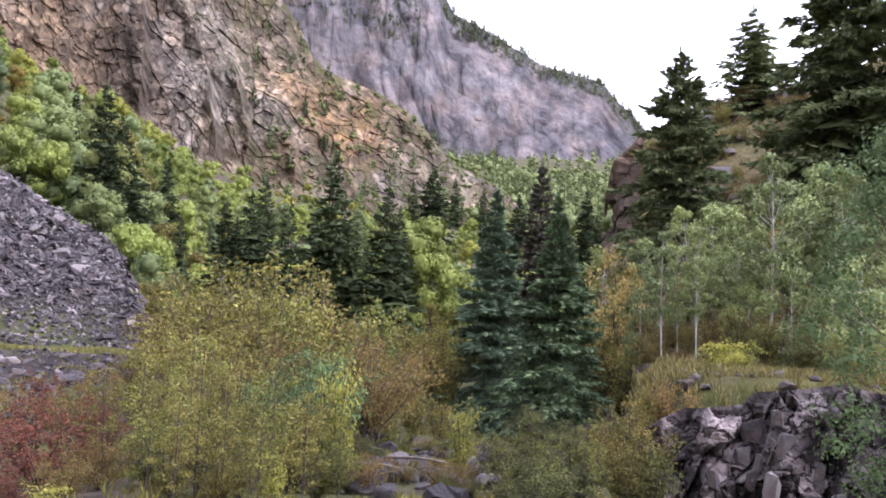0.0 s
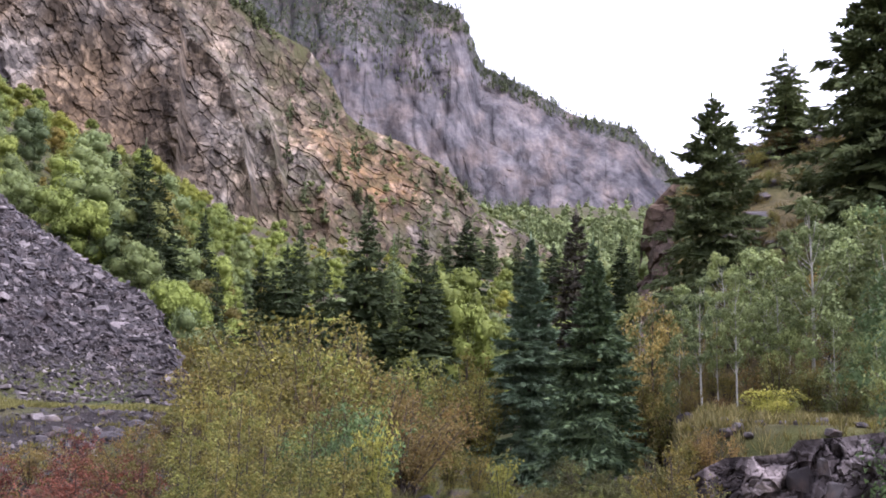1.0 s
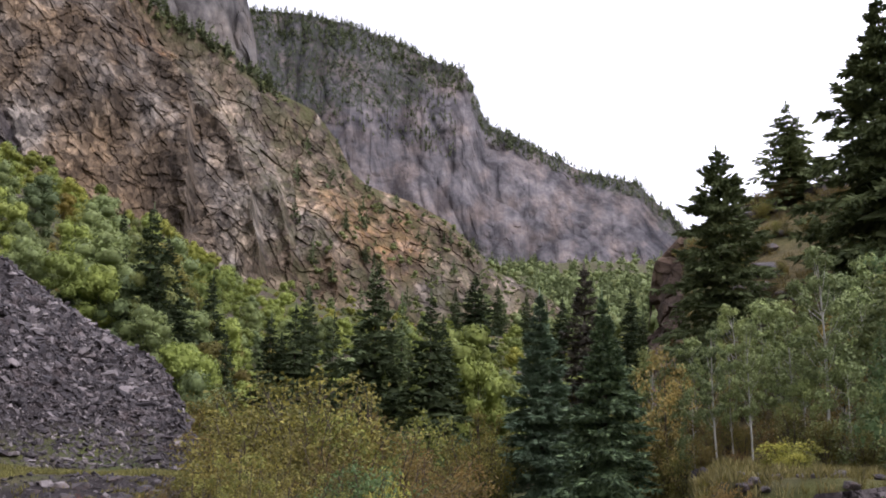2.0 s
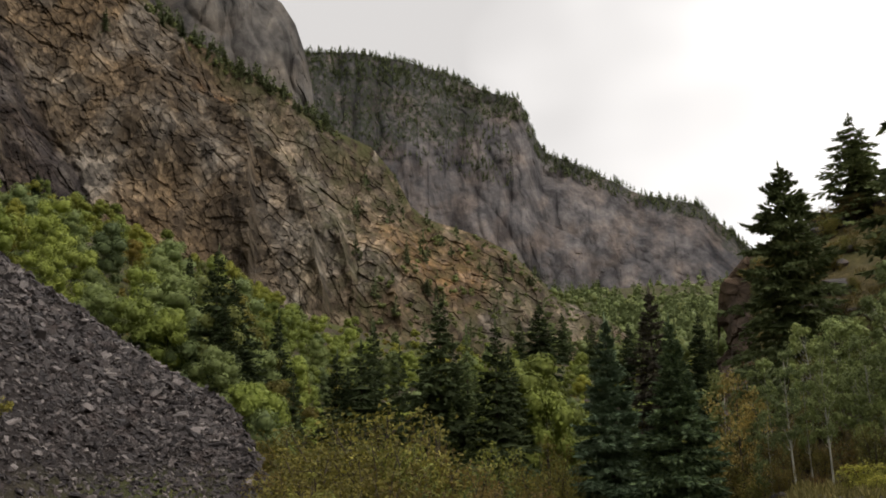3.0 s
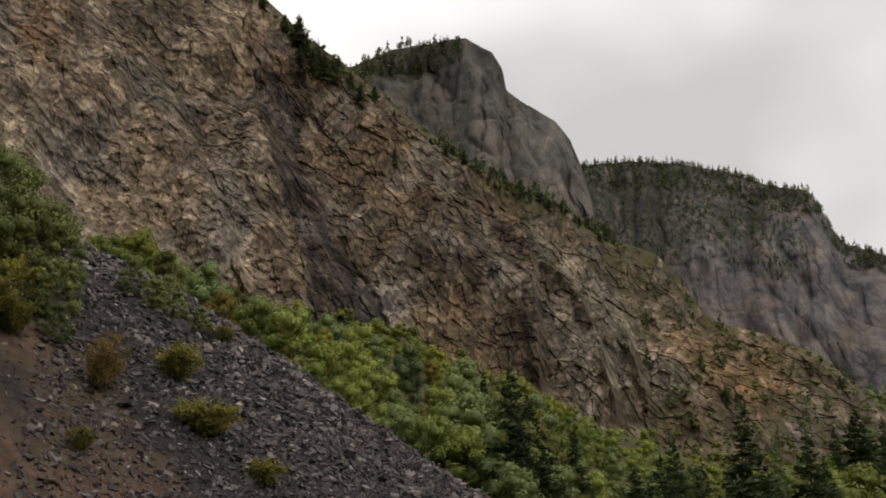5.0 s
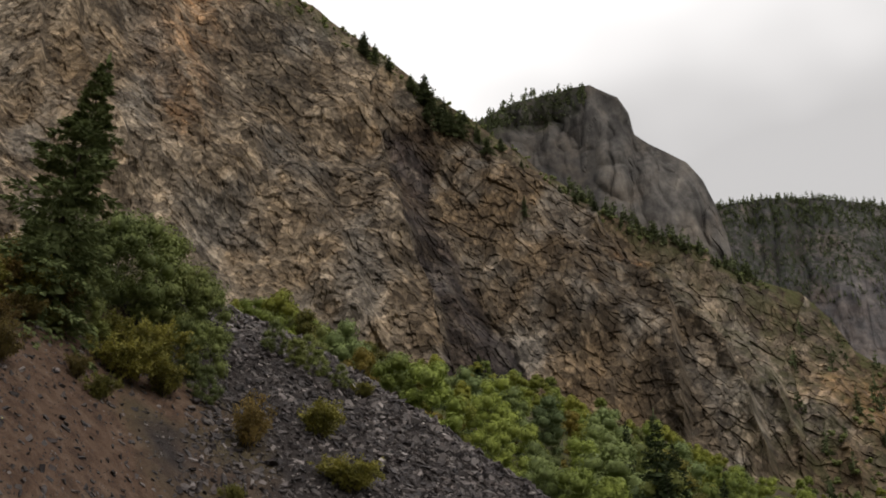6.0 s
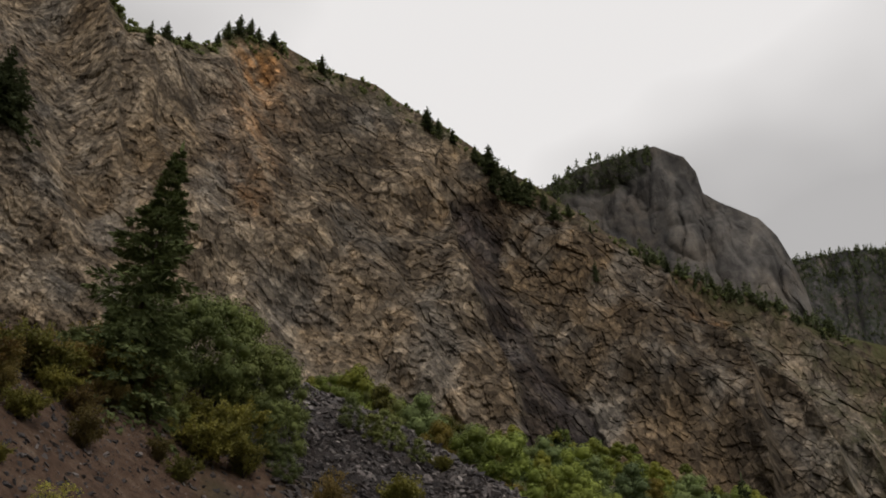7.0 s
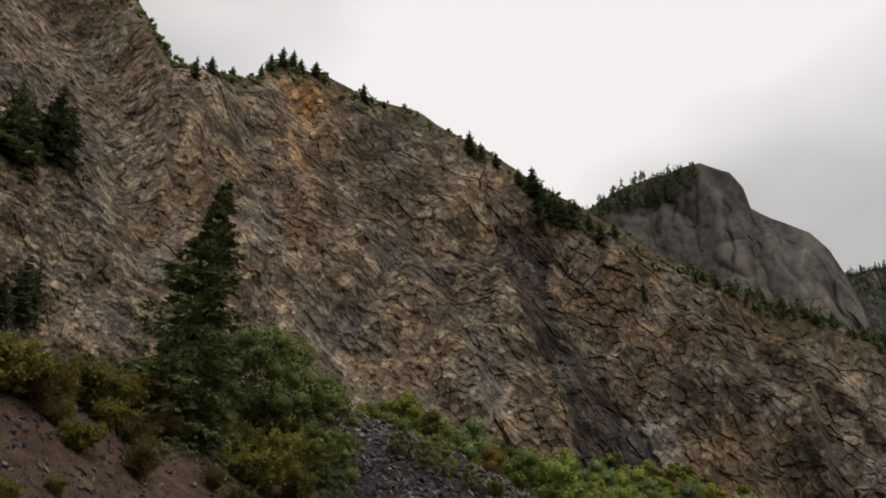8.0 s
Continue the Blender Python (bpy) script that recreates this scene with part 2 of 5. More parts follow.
ASPEN_BLUE = leaf_material("cool_green_leaves", (0.145, 0.19, 0.078), (0.195, 0.25, 0.105), (0.19, 0.228, 0.075), 0.4)
ASPEN_GOLD = leaf_material("turning_leaves", (0.21, 0.235, 0.04), (0.275, 0.3, 0.055), (0.27, 0.265, 0.05), 0.4)
OLIVE = leaf_material("willow_leaves", (0.075, 0.076, 0.018), (0.235, 0.222, 0.052), (0.22, 0.16, 0.036))
DARK_OLIVE = leaf_material("dark_willow_leaves", (0.06, 0.072, 0.022), (0.125, 0.14, 0.042), (0.11, 0.1, 0.032), 0.4)
RUST = leaf_material("rusty_leaves", (0.13, 0.078, 0.03), (0.25, 0.16, 0.055), (0.2, 0.175, 0.058), 0.7)
RED = leaf_material("red_leaves", (0.075, 0.02, 0.016), (0.18, 0.05, 0.038), (0.17, 0.08, 0.045))
FRESH_WILLOW = leaf_material("fresh_willow_leaves", (0.07, 0.09, 0.02), (0.215, 0.235, 0.058), (0.22, 0.18, 0.048), 0.5)
PALE_WILLOW = leaf_material("pale_willow_leaves", (0.08, 0.085, 0.02), (0.25, 0.25, 0.07), (0.22, 0.17, 0.042))
BRONZE = leaf_material("bronze_leaves", (0.16, 0.13, 0.035), (0.42, 0.33, 0.11), (0.22, 0.16, 0.05))
YELLOW = leaf_material("yellow_leaves", (0.27, 0.265, 0.05), (0.48, 0.46, 0.1), (0.38, 0.38, 0.09), 0.7)
GREY_GREEN = leaf_material("grey_green_leaves", (0.12, 0.15, 0.055), (0.2, 0.235, 0.09), (0.19, 0.21, 0.065))
ALDER = leaf_material("alder_leaves", (0.05, 0.085, 0.036), (0.15, 0.22, 0.09), (0.11, 0.165, 0.06))
STRAW = leaf_material("dry_grass", (0.13, 0.11, 0.04), (0.34, 0.285, 0.115), (0.17, 0.165, 0.05))
KNOLL_LEAF = leaf_material("pale_aspen_leaves", (0.09, 0.125, 0.045), (0.33, 0.4, 0.17), (0.24, 0.28, 0.1), 0.4)
BARK = bark_material("dark_bark", (0.035, 0.027, 0.022), (0.1, 0.08, 0.065))
PALE_BARK = bark_material("aspen_bark", (0.2, 0.19, 0.15), (0.5, 0.49, 0.42))
DEAD_WOOD = bark_material("weathered_wood", (0.07, 0.058, 0.047), (0.18, 0.158, 0.13))


# ---- mesh helpers ----
def mesh_of(name, verts, faces, material=None, smooth=False, **fields):
    """A mesh from arrays: faces all have the same number of corners; fields are values per vertex."""
    verts, faces = np.asarray(verts, np.float32), np.asarray(faces, np.int32)
    me = bpy.data.meshes.new(name)
    me.vertices.add(len(verts))
    me.vertices.foreach_set("co", verts.ravel())
    me.loops.add(faces.size)
    me.loops.foreach_set("vertex_index", faces.ravel())
    me.polygons.add(len(faces))
    me.polygons.foreach_set("loop_start", np.arange(0, faces.size, faces.shape[1], dtype=np.int32))
    me.polygons.foreach_set("use_smooth", np.broadcast_to(smooth, len(faces)))
    for k, v in fields.items():
        if np.ndim(v) == 2:
            me.attributes.new(k, "FLOAT_VECTOR", "POINT").data.foreach_set("vector", np.asarray(v, np.float32).ravel())
            continue
        me.attributes.new(k, "FLOAT", "POINT").data.foreach_set("value", np.asarray(v, np.float32).ravel())
    if material:
        me.materials.append(material)
    me.update(calc_edges=True)
    return me


def part(name, me, parent, label=""):
    ob = new(name, me)
    ob.parent = parent
    return tagged(ob, label)


def grid_faces(nu, nv):
    i = np.arange(nu * nv).reshape(nu, nv)
    return np.stack([i[:-1, :-1], i[1:, :-1], i[1:, 1:], i[:-1, 1:]], -1).reshape(-1, 4)


def scramble(i, j, k, seed):
    h = (i.astype(np.int64) * 374761393 + j.astype(np.int64) * 668265263 + k.astype(np.int64) * 2147483647 + seed * 1274126177) & 0xFFFFFFFF
    h = ((h ^ (h >> 13)) * 1274126177) & 0xFFFFFFFF
    h = ((h ^ (h >> 16)) * 2246822519) & 0xFFFFFFFF
    return ((h ^ (h >> 15)) & 0xFFFFFF) / 16777216.0


def soft_noise(p, seed=0):
    """Smooth noise of -1 to 1 at points p (n, 3)."""
    c = np.floor(p)
    f = p - c
    f = f * f * (3 - 2 * f)
    c = c.astype(np.int64)
    out = 0
    for dx in (0, 1):
        for dy in (0, 1):
            for dz in (0, 1):
                w = np.abs(1 - dx - f[:, 0]) * np.abs(1 - dy - f[:, 1]) * np.abs(1 - dz - f[:, 2])
                out = out + w * scramble(c[:, 0] + dx, c[:, 1] + dy, c[:, 2] + dz, seed)
    return out * 2 - 1


def fractal(p, octaves=4, gain=0.5, seed=0):
    out, amp = 0, 1.0
    for o in range(octaves):
        out = out + amp * soft_noise(p * 2.0**o + 7.3 * o, seed + o)
        amp *= gain
    return out


def blocks(p, seed=0):
    """Cracked blocks: for points p the chance number of their block, a tilted face's height, and the way to the crack."""
    c = np.floor(p).astype(np.int64)
    best = np.full(len(p), 9.0)
    second = np.full(len(p), 9.0)
    pick, face = np.zeros(len(p)), np.zeros(len(p))
    for dx in (-1, 0, 1):
        for dy in (-1, 0, 1):
            for dz in (-1, 0, 1):
                i, j, k = c[:, 0] + dx, c[:, 1] + dy, c[:, 2] + dz
                r = [scramble(i, j, k, seed + s) for s in range(4)]
                d = np.stack([i + r[0], j + r[1], k + r[2]], 1) - p
                q = (d * d).sum(1)
                near = q < best
                second = np.where(near, best, np.minimum(second, q))
                best = np.where(near, q, best)
                pick = np.where(near, r[3], pick)
                face = np.where(near, d[:, 0] * (r[0] - 0.5) + d[:, 1] * (r[1] - 0.5) + d[:, 2] * (r[2] - 0.35), face)
    return pick, face, np.sqrt(second) - np.sqrt(best)


# ---- the lie of the land, by bearing (degrees, right of the first view) and distance from the track ----
def along(a, *pairs):
    return np.interp(a, [p[0] for p in pairs], [p[1] for p in pairs])


def rise(r, deg):
    """Height of a point that stands deg above the eye's level at the distance r."""
    return EYE + r * np.tan(np.radians(deg))


def scree_crest(a):
    return along(a, (-75, 23), (-65, 21.5), (-55, 20.8), (-48, 19.8), (-45, 19.3), (-41, 17.9), (-37, 15.8), (-32, 13.0), (-27.2, 10.2), (-24.8, 8.6), (-21.2, 6.6), (-19.1, 5.4), (-18.2, 4.2), (-17.3, 2.2), (-16.2, -0.5), (-14, -2.0))


def scree_foot(a):
    return along(a, (-180, 40), (-75, 20), (-65, 22), (-45, 40), (-25, 55), (-17, 58), (-10, 62))


def cliff_foot(a):
    return along(a, (-150, 7), (-80, 20), (-50, 19.5), (-45, 18.6), (-38, 16.8), (-36, 16.2), (-30, 16.6), (-26, 15.5), (-21.7, 14.0), (-17.5, 11.9), (-14, 10.6), (-10, 9.3), (-7, 8.7), (0, 8.0), (5, 7.6), (10, 7))


def cliff_foot_distance(a):
    return along(a, (-150, 500), (-80, 95), (-70, 110), (-60, 140), (-50, 190), (-40, 250), (-30, 290), (-20, 320), (-10, 370), (0, 430), (10, 500))


def ground_nodes(a):
    """Distances and heights of the breaks of slope along the bearing a."""
    left = np.clip((-14 - a) / 2.2, 0, 1) * np.clip((a + 150) / 40, 0, 1)
    knoll = along(a, (9.4, 0), (11.4, 1), (60, 1), (90, 0))
    ledge = along(a, (9.5, 0), (13.0, 1), (60, 1), (90, 0))
    foot, s = scree_foot(a), scree_crest(a)
    t33 = math.tan(radians(33))
    crest = foot * t33 / (t33 - np.minimum(np.tan(np.radians(s)), 0.42))
    base_r, base_e = cliff_foot_distance(a), cliff_foot(a) - 0.6
    one = np.ones_like(a)
    # open valley
    R = [4 * one, 15 * one, 38 * one, 62 * one, 92 * one, 140 * one, base_r, 750 * one, 1650 * one, 4600 * one]
    Z = [0 * one, -0.9 * one, -2.0 * one, -2.5 * one, -1.5 * one, rise(140, 1.2) * one, rise(base_r, base_e), rise(750, 9.0) * one, rise(1650, 11.4) * one, 330 * one]
    # scree
    Rs = [4 * one, foot * 0.35, foot * 0.8, foot, crest, crest * 1.2, base_r, 750 * one, 1650 * one, 4600 * one]
    Zs = [0 * one, along(a, (-75, 0.6), (-45, 0.2), (-30, -1.0), (-14, -1.0)), 0.0 * one, 0.25 * one, rise(crest, s), rise(crest * 1.2, s - 2.5), rise(base_r, base_e), rise(base_r, base_e) + 60, 330 * one, 330 * one]
    # knoll with a ledge before it
    Rk = [4 * one, 15 * one, 29.6 * one, 31.2 * one, 42 * one, 50 * one, along(a, (9, 95), (13, 90), (25, 84), (60, 80)), 150 * one, 1650 * one, 4600 * one]
    top = along(a, (8.6, 9.0), (9.6, 11.0), (10.9, 12.4), (14.9, 14.4), (18, 14.8), (20.3, 15.4), (25, 17), (60, 20))
    Zk = [0 * one, -1.6 * one, -3.6 * one, -2.4 + 3.2 * ledge, 0.2 + 1.3 * ledge, 2.0 + 1.4 * ledge, rise(Rk[6], top), 22 * one, 330 * one, 330 * one]
    mix = lambda p, q, w: p * (1 - w) + q * w
    R = [mix(mix(p, q, left), k, knoll) for p, q, k in zip(R, Rs, Rk)]
    Z = [mix(mix(p, q, left), k, knoll) for p, q, k in zip(Z, Zs, Zk)]
    return np.array(R), np.array(Z)


def smooth_ground(a, r):
    a, r = np.atleast_1d(np.asarray(a, float)), np.atleast_1d(np.asarray(r, float))
    R, Z = ground_nodes(a)
    out = 0
    for f in (0.985, 1.0, 1.015):
        z = np.where(r * f <= R[0], Z[0], Z[-1])
        for k in range(len(R) - 1):
            w = np.clip((r * f - R[k]) / np.maximum(R[k + 1] - R[k], 0.01), 0, 1)
            z = np.where((r * f > R[k]) & (r * f <= R[k + 1]), Z[k] * (1 - w) + Z[k + 1] * w, z)
        out = out + z / 3
    return out


def ground_height(a, r):
    a, r = np.atleast_1d(np.asarray(a, float)), np.atleast_1d(np.asarray(r, float))
    z = smooth_ground(a, r)
    x, y = r * np.sin(np.radians(a)), r * np.cos(np.radians(a))
    p = np.stack([x, y, 0 * x], 1)
    rough = np.clip((r - 5) / 40, 0, 1)
    return z + rough * (0.5 * fractal(p / 9.0, 4, 0.5, 3) + np.clip(r / 400, 0, 1) * 3.0 * fractal(p / 60.0, 3, 0.5, 9) + np.clip((r - 450) / 500, 0, 1) * 10.0 * fractal(p / 150.0, 3, 0.5, 19))


def place(a, r):
    """The point of the ground at the bearing a, r metres away."""
    return Vector((r * math.sin(radians(a)), r * math.cos(radians(a)), float(ground_height(a, r)[0])))


def build_ground():
    az = np.concatenate([np.arange(-180, -76, 4.0), np.arange(-76, 32, 0.25), np.arange(32, 181, 4.0)])
    rr = np.concatenate([np.linspace(0.0, 12, 13), np.geomspace(13, 420, 300), np.geomspace(430, 4600, 70)])
    A, Rr = np.meshgrid(az, rr, indexing="ij")
    a, r = A.ravel(), Rr.ravel()
    z = ground_height(a, r)
    x, y = r * np.sin(np.radians(a)), r * np.cos(np.radians(a))
    left = np.clip((-14.6 - a) / 1.5, 0, 1) * np.clip((a + 150) / 40, 0, 1)
    foot, p = scree_foot(a), np.stack([x, y, z], 1)
    wob = fractal(p / 7.0, 3, 0.5, 21)
    on = left * np.clip((r - foot * 1.0) / 2.5 + wob, 0, 1) * np.clip((110 - r + wob * 8) / 10, 0, 1)
    on = np.maximum(on, left * np.clip((r - foot * 0.6) / 4 + wob, 0, 1) * np.clip((foot * 0.86 - r) / 2, 0, 1) * np.clip((a + 40) / 4, 0, 1))
    dirt = np.clip((-47 - a + 6 * wob + (foot * 1.75 - r) * 0.25) / 5, 0, 1) * left
    turf = left * np.clip(1.3 - np.abs(r - foot * 0.92) / (foot * 0.03) + 0.6 * wob, 0, 1)
    turf = np.maximum(turf, np.clip((a - 11) / 2, 0, 1) * np.clip((r - 31) / 2, 0, 1) * np.clip((110 - r) / 10, 0, 1) * np.clip(0.75 + wob, 0, 1))
    off = np.clip((r - 3 + 3 * wob) / 9, 0, 1)
    on, dirt, turf = on * off, dirt * off, turf * off
    me = mesh_of("ground", p, grid_faces(len(az), len(rr))[:, ::-1], GROUND, True, scree=on * (1 - dirt), dirt=dirt, turf=turf)
    return tagged(new("ground", me), "valley ground of soil, dry grass and loose rubble", "ground", kind="structure")


ground = build_ground()


# ---- cliffs and mountains ----
def line_side(a, e, line):
    """Degrees by which the bearings a lie to the right of a line of (bearing, elevation), from its top down."""
    pts = sorted((q, p) for p, q in line)
    return a - np.interp(e, [q for q, p in pts], [p for q, p in pts])


def build_cliff(name, label, material, spans, foot, crest, shape, hook=None):
    """A rock face from a foot line up to a crest line and down behind it. foot, crest: functions of the bearing that give distance and elevation."""
    az = np.linspace(*spans[0])
    us = np.concatenate([np.linspace(0, 1, spans[1]), np.linspace(1.02, 1.3, 8)])
    A, U = np.meshgrid(az, us, indexing="ij")
    a, u = A.ravel(), U.ravel()
    fr, fe = foot(a)
    cr, ce = crest(a)
    fz, cz = rise(fr, fe), rise(cr, ce)
    uc = np.minimum(u, 1)
    r = fr + (cr - fr) * (uc + shape["bulge"] * np.sin(uc * np.pi)) + (u - uc) * shape["back"] * 3
    z = fz + (cz - fz) * uc - (u - uc) ** 1.5 * shape["back"]
    x, y = r * np.sin(np.radians(a)), r * np.cos(np.radians(a))
    p = np.stack([x, y, z], 1)
    dip = np.radians(shape["dip"](a, np.degrees(np.arctan2(z - EYE, r)), p))
    strike = np.radians(a) * shape["radius"]
    level = (z - EYE) * shape["radius"] / r
    bed = np.stack([strike * np.cos(dip) - level * np.sin(dip), 0.12 * r, strike * np.sin(dip) + level * np.cos(dip)], 1)
    q = bed / np.array(shape["cell"])
    big = shape["big"]
    d = big[1] * fractal(p * np.array([1, 1, big[2]]) / big[0], 3, 0.45, shape["seed"])
    tone = 0.5 + 0.25 * fractal(p / (big[0] * 0.9), 3, 0.5, 77)
    deep = shape["deep"](a) if "deep" in shape else 1.0
    for k, (size, depth) in enumerate(shape["blocks"]):
        pick, face, gap = blocks(q / size, shape["seed"] + 11 + 20 * k)
        d = d + deep * depth * (pick - 0.5 + shape.get("tilt", 1.0) * face)
        d = d - depth * shape.get("crack", 0.0) * np.clip(1 - gap * 7, 0, 1)
        tone = tone + (0.3 if size < 17 else 0.2) * (pick - 0.5)
    for k, (size, depth) in enumerate(shape.get("facets", ())):
        # broad planes that meet in edges
        w = np.stack([strike, 0.12 * r, level], 1) / size + 0.25 * soft_noise(bed / (size * 0.7), 310 + k)[:, None]
        planes = [soft_noise(w * np.array([1.0, 0.6, shape.get("upright", 0.8)]) + 31.7 * j, 320 + 9 * k + j) for j in range(3)]
        d = d + deep * depth * (np.maximum(planes[0], planes[1]) - 0.7 * np.maximum(planes[2], 0.0))
        # proud planes lighter, sunk ones darker: relief shading put into the tone
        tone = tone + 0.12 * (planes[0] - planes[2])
    for k, (wide, high, depth) in enumerate(shape.get("boxes", ())):
        bend = 0.6 * fractal(p / (wide * 1.6), 3, 0.55, 170 + k)
        v = bed[:, 2] / high + bend
        row = np.floor(v)
        w = bed[:, 0] / wide + 7 * scramble(row, 0 * row, 0 * row, 181 + k) + 0.7 * (v - row) * (scramble(row, 0 * row, 0 * row, 191 + k) - 0.5) + bend
        col = np.floor(w)
        pick = scramble(col, row, 0 * row, 201 + k)
        tip = (w - col - 0.5) * (scramble(col, row, 0 * row, 211 + k) - 0.5) + (v - row - 0.5) * (scramble(col, row, 0 * row, 221 + k) - 0.3)
        d = d + depth * (pick - 0.5 + 1.2 * tip)
        edge = np.minimum(np.minimum(w - col, col + 1 - w) * wide, np.minimum(v - row, row + 1 - v) * high)
        d = d - 0.35 * depth * np.clip(1 - edge / 0.05, 0, 1)
        tone = tone + 0.4 * (pick - 0.5)
    for k, (size, depth, tall) in enumerate(shape.get("ribs", ())):
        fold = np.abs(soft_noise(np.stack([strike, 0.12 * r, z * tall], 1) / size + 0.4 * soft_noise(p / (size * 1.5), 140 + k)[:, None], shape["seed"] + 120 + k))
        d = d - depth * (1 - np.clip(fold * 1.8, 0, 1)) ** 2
        # grooves between the ribs toned darker, their shade put into the colour
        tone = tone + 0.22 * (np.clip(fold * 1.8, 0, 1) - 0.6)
    if "rough" in shape:
        d = d + shape["rough"][1] * fractal(bed / shape["rough"][0], 3, 0.6, 55)
    el = np.degrees(np.arctan2(z - EYE, r))
    extra = hook(a, el, u, p) if hook else {}
    d = d + extra.pop("push", 0)
    # regional tone: rock colour with some sheen and shading painted in
    tone = tone + extra.pop("paler", 0)
    calm = 1 - 0.75 * np.clip((u - 0.86) / 0.12, 0, 1)
    out = np.stack([-np.sin(np.radians(a)) * 0.9, -np.cos(np.radians(a)) * 0.9, shape.get("lift", -0.25) + 0 * a], 1)
    out = out + shape.get("sideways", 0.0) * np.stack([-np.cos(np.radians(a)), np.sin(np.radians(a)), 0 * a], 1)
    p = p + out * (d * calm)[:, None]
    zero = np.zeros(len(a))
    fields = {"bed": bed, "tone": np.clip(tone, 0, 1), "dyke": zero, "ochre": zero, "scrub": zero}
    fields.update(extra)
    me = mesh_of(name, p, grid_faces(len(az), len(us))[:, ::-1], material, False, **fields)
    tagged(new(name, me), label, "cliff", kind="structure")
    return p, np.stack([a, np.degrees(np.arctan2(p[:, 2] - EYE, np.hypot(p[:, 0], p[:, 1])))], 1), u


def brown_crest(a):
    e = along(a, (-80, 45), (-66, 42.5), (-62.6, 41.1), (-60.1, 38.6), (-59.3, 37.8), (-54, 38.1), (-51.8, 39.3), (-48.4, 38.6), (-45.8, 37.8), (-41.7, 37.1), (-39.6, 36.1), (-37.2, 35.2), (-35.3, 34.0), (-33, 32.5), (-30.8, 31.5), (-28.4, 29.8), (-26, 28.2), (-23, 26.3), (-20.5, 25.2), (-17.3, 23.7), (-14.5, 21.9), (-12.8, 20.9), (-10.7, 20.1), (-9.3, 18.6), (-8.3, 16.7), (-7.2, 15.8), (-4.3, 14.8), (-2.3, 13.7), (-0.9, 12.4), (0.5, 10.9), (2.8, 9.9), (4.8, 8.6), (8, 6))
    return along(a, (-80, 150), (-66, 186), (-60, 218), (-50, 282), (-35, 372), (-20, 410), (-10, 445), (0, 490), (8, 550)), e


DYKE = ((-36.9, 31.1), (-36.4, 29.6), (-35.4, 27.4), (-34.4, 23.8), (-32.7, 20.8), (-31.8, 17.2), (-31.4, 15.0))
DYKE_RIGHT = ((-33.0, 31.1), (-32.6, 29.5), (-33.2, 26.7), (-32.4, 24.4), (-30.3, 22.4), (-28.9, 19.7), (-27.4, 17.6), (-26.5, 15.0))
FAULT = ((-27.5, 29.4), (-26.5, 28.3), (-23.4, 26.8), (-21.9, 24.4), (-20.8, 22.4), (-19.2, 20.8), (-18.3, 19.5), (-17.0, 18.6), (-15.4, 17.0), (-14.5, 14.6), (-13.7, 11.3))
# edges of rock ribs, steep on their right: line, depth, breadth
BUTTRESSES = (
    (((-20.8, 22.4), (-19.2, 20.8), (-18.3, 19.5), (-18.0, 16.6), (-17.9, 13.0)), 11, 2.2), (((-18.7, 20.5), (-16.4, 18.1), (-15.4, 17.1), (-14.6, 14.6), (-13.7, 11.0)), 10, 1.5),
    (((-13.2, 16.4), (-12.4, 13.9), (-11.8, 11.0)), 8, 1.1), (((-10.5, 13.9), (-9.5, 11.5), (-8.9, 9.6)), 7, 1.2), (((-25.0, 28.2), (-23.4, 26.8), (-22.2, 24.7)), 9, 2.2),
    (((-40.5, 27.0), (-39.0, 23.5), (-37.2, 20.0), (-35.8, 17.5)), 3, 3.0), (((-47.0, 33.0), (-44.5, 29.0), (-42.6, 25.0)), 2, 4.0), (((-57.5, 36.0), (-56.6, 32.0), (-54.0, 28.5), (-51.5, 25.5)), 2.5, 4.0),
    (((-62.0, 40.0), (-60.6, 37.0), (-59.0, 33.0), (-58.5, 30.0)), 2.5, 3.0))


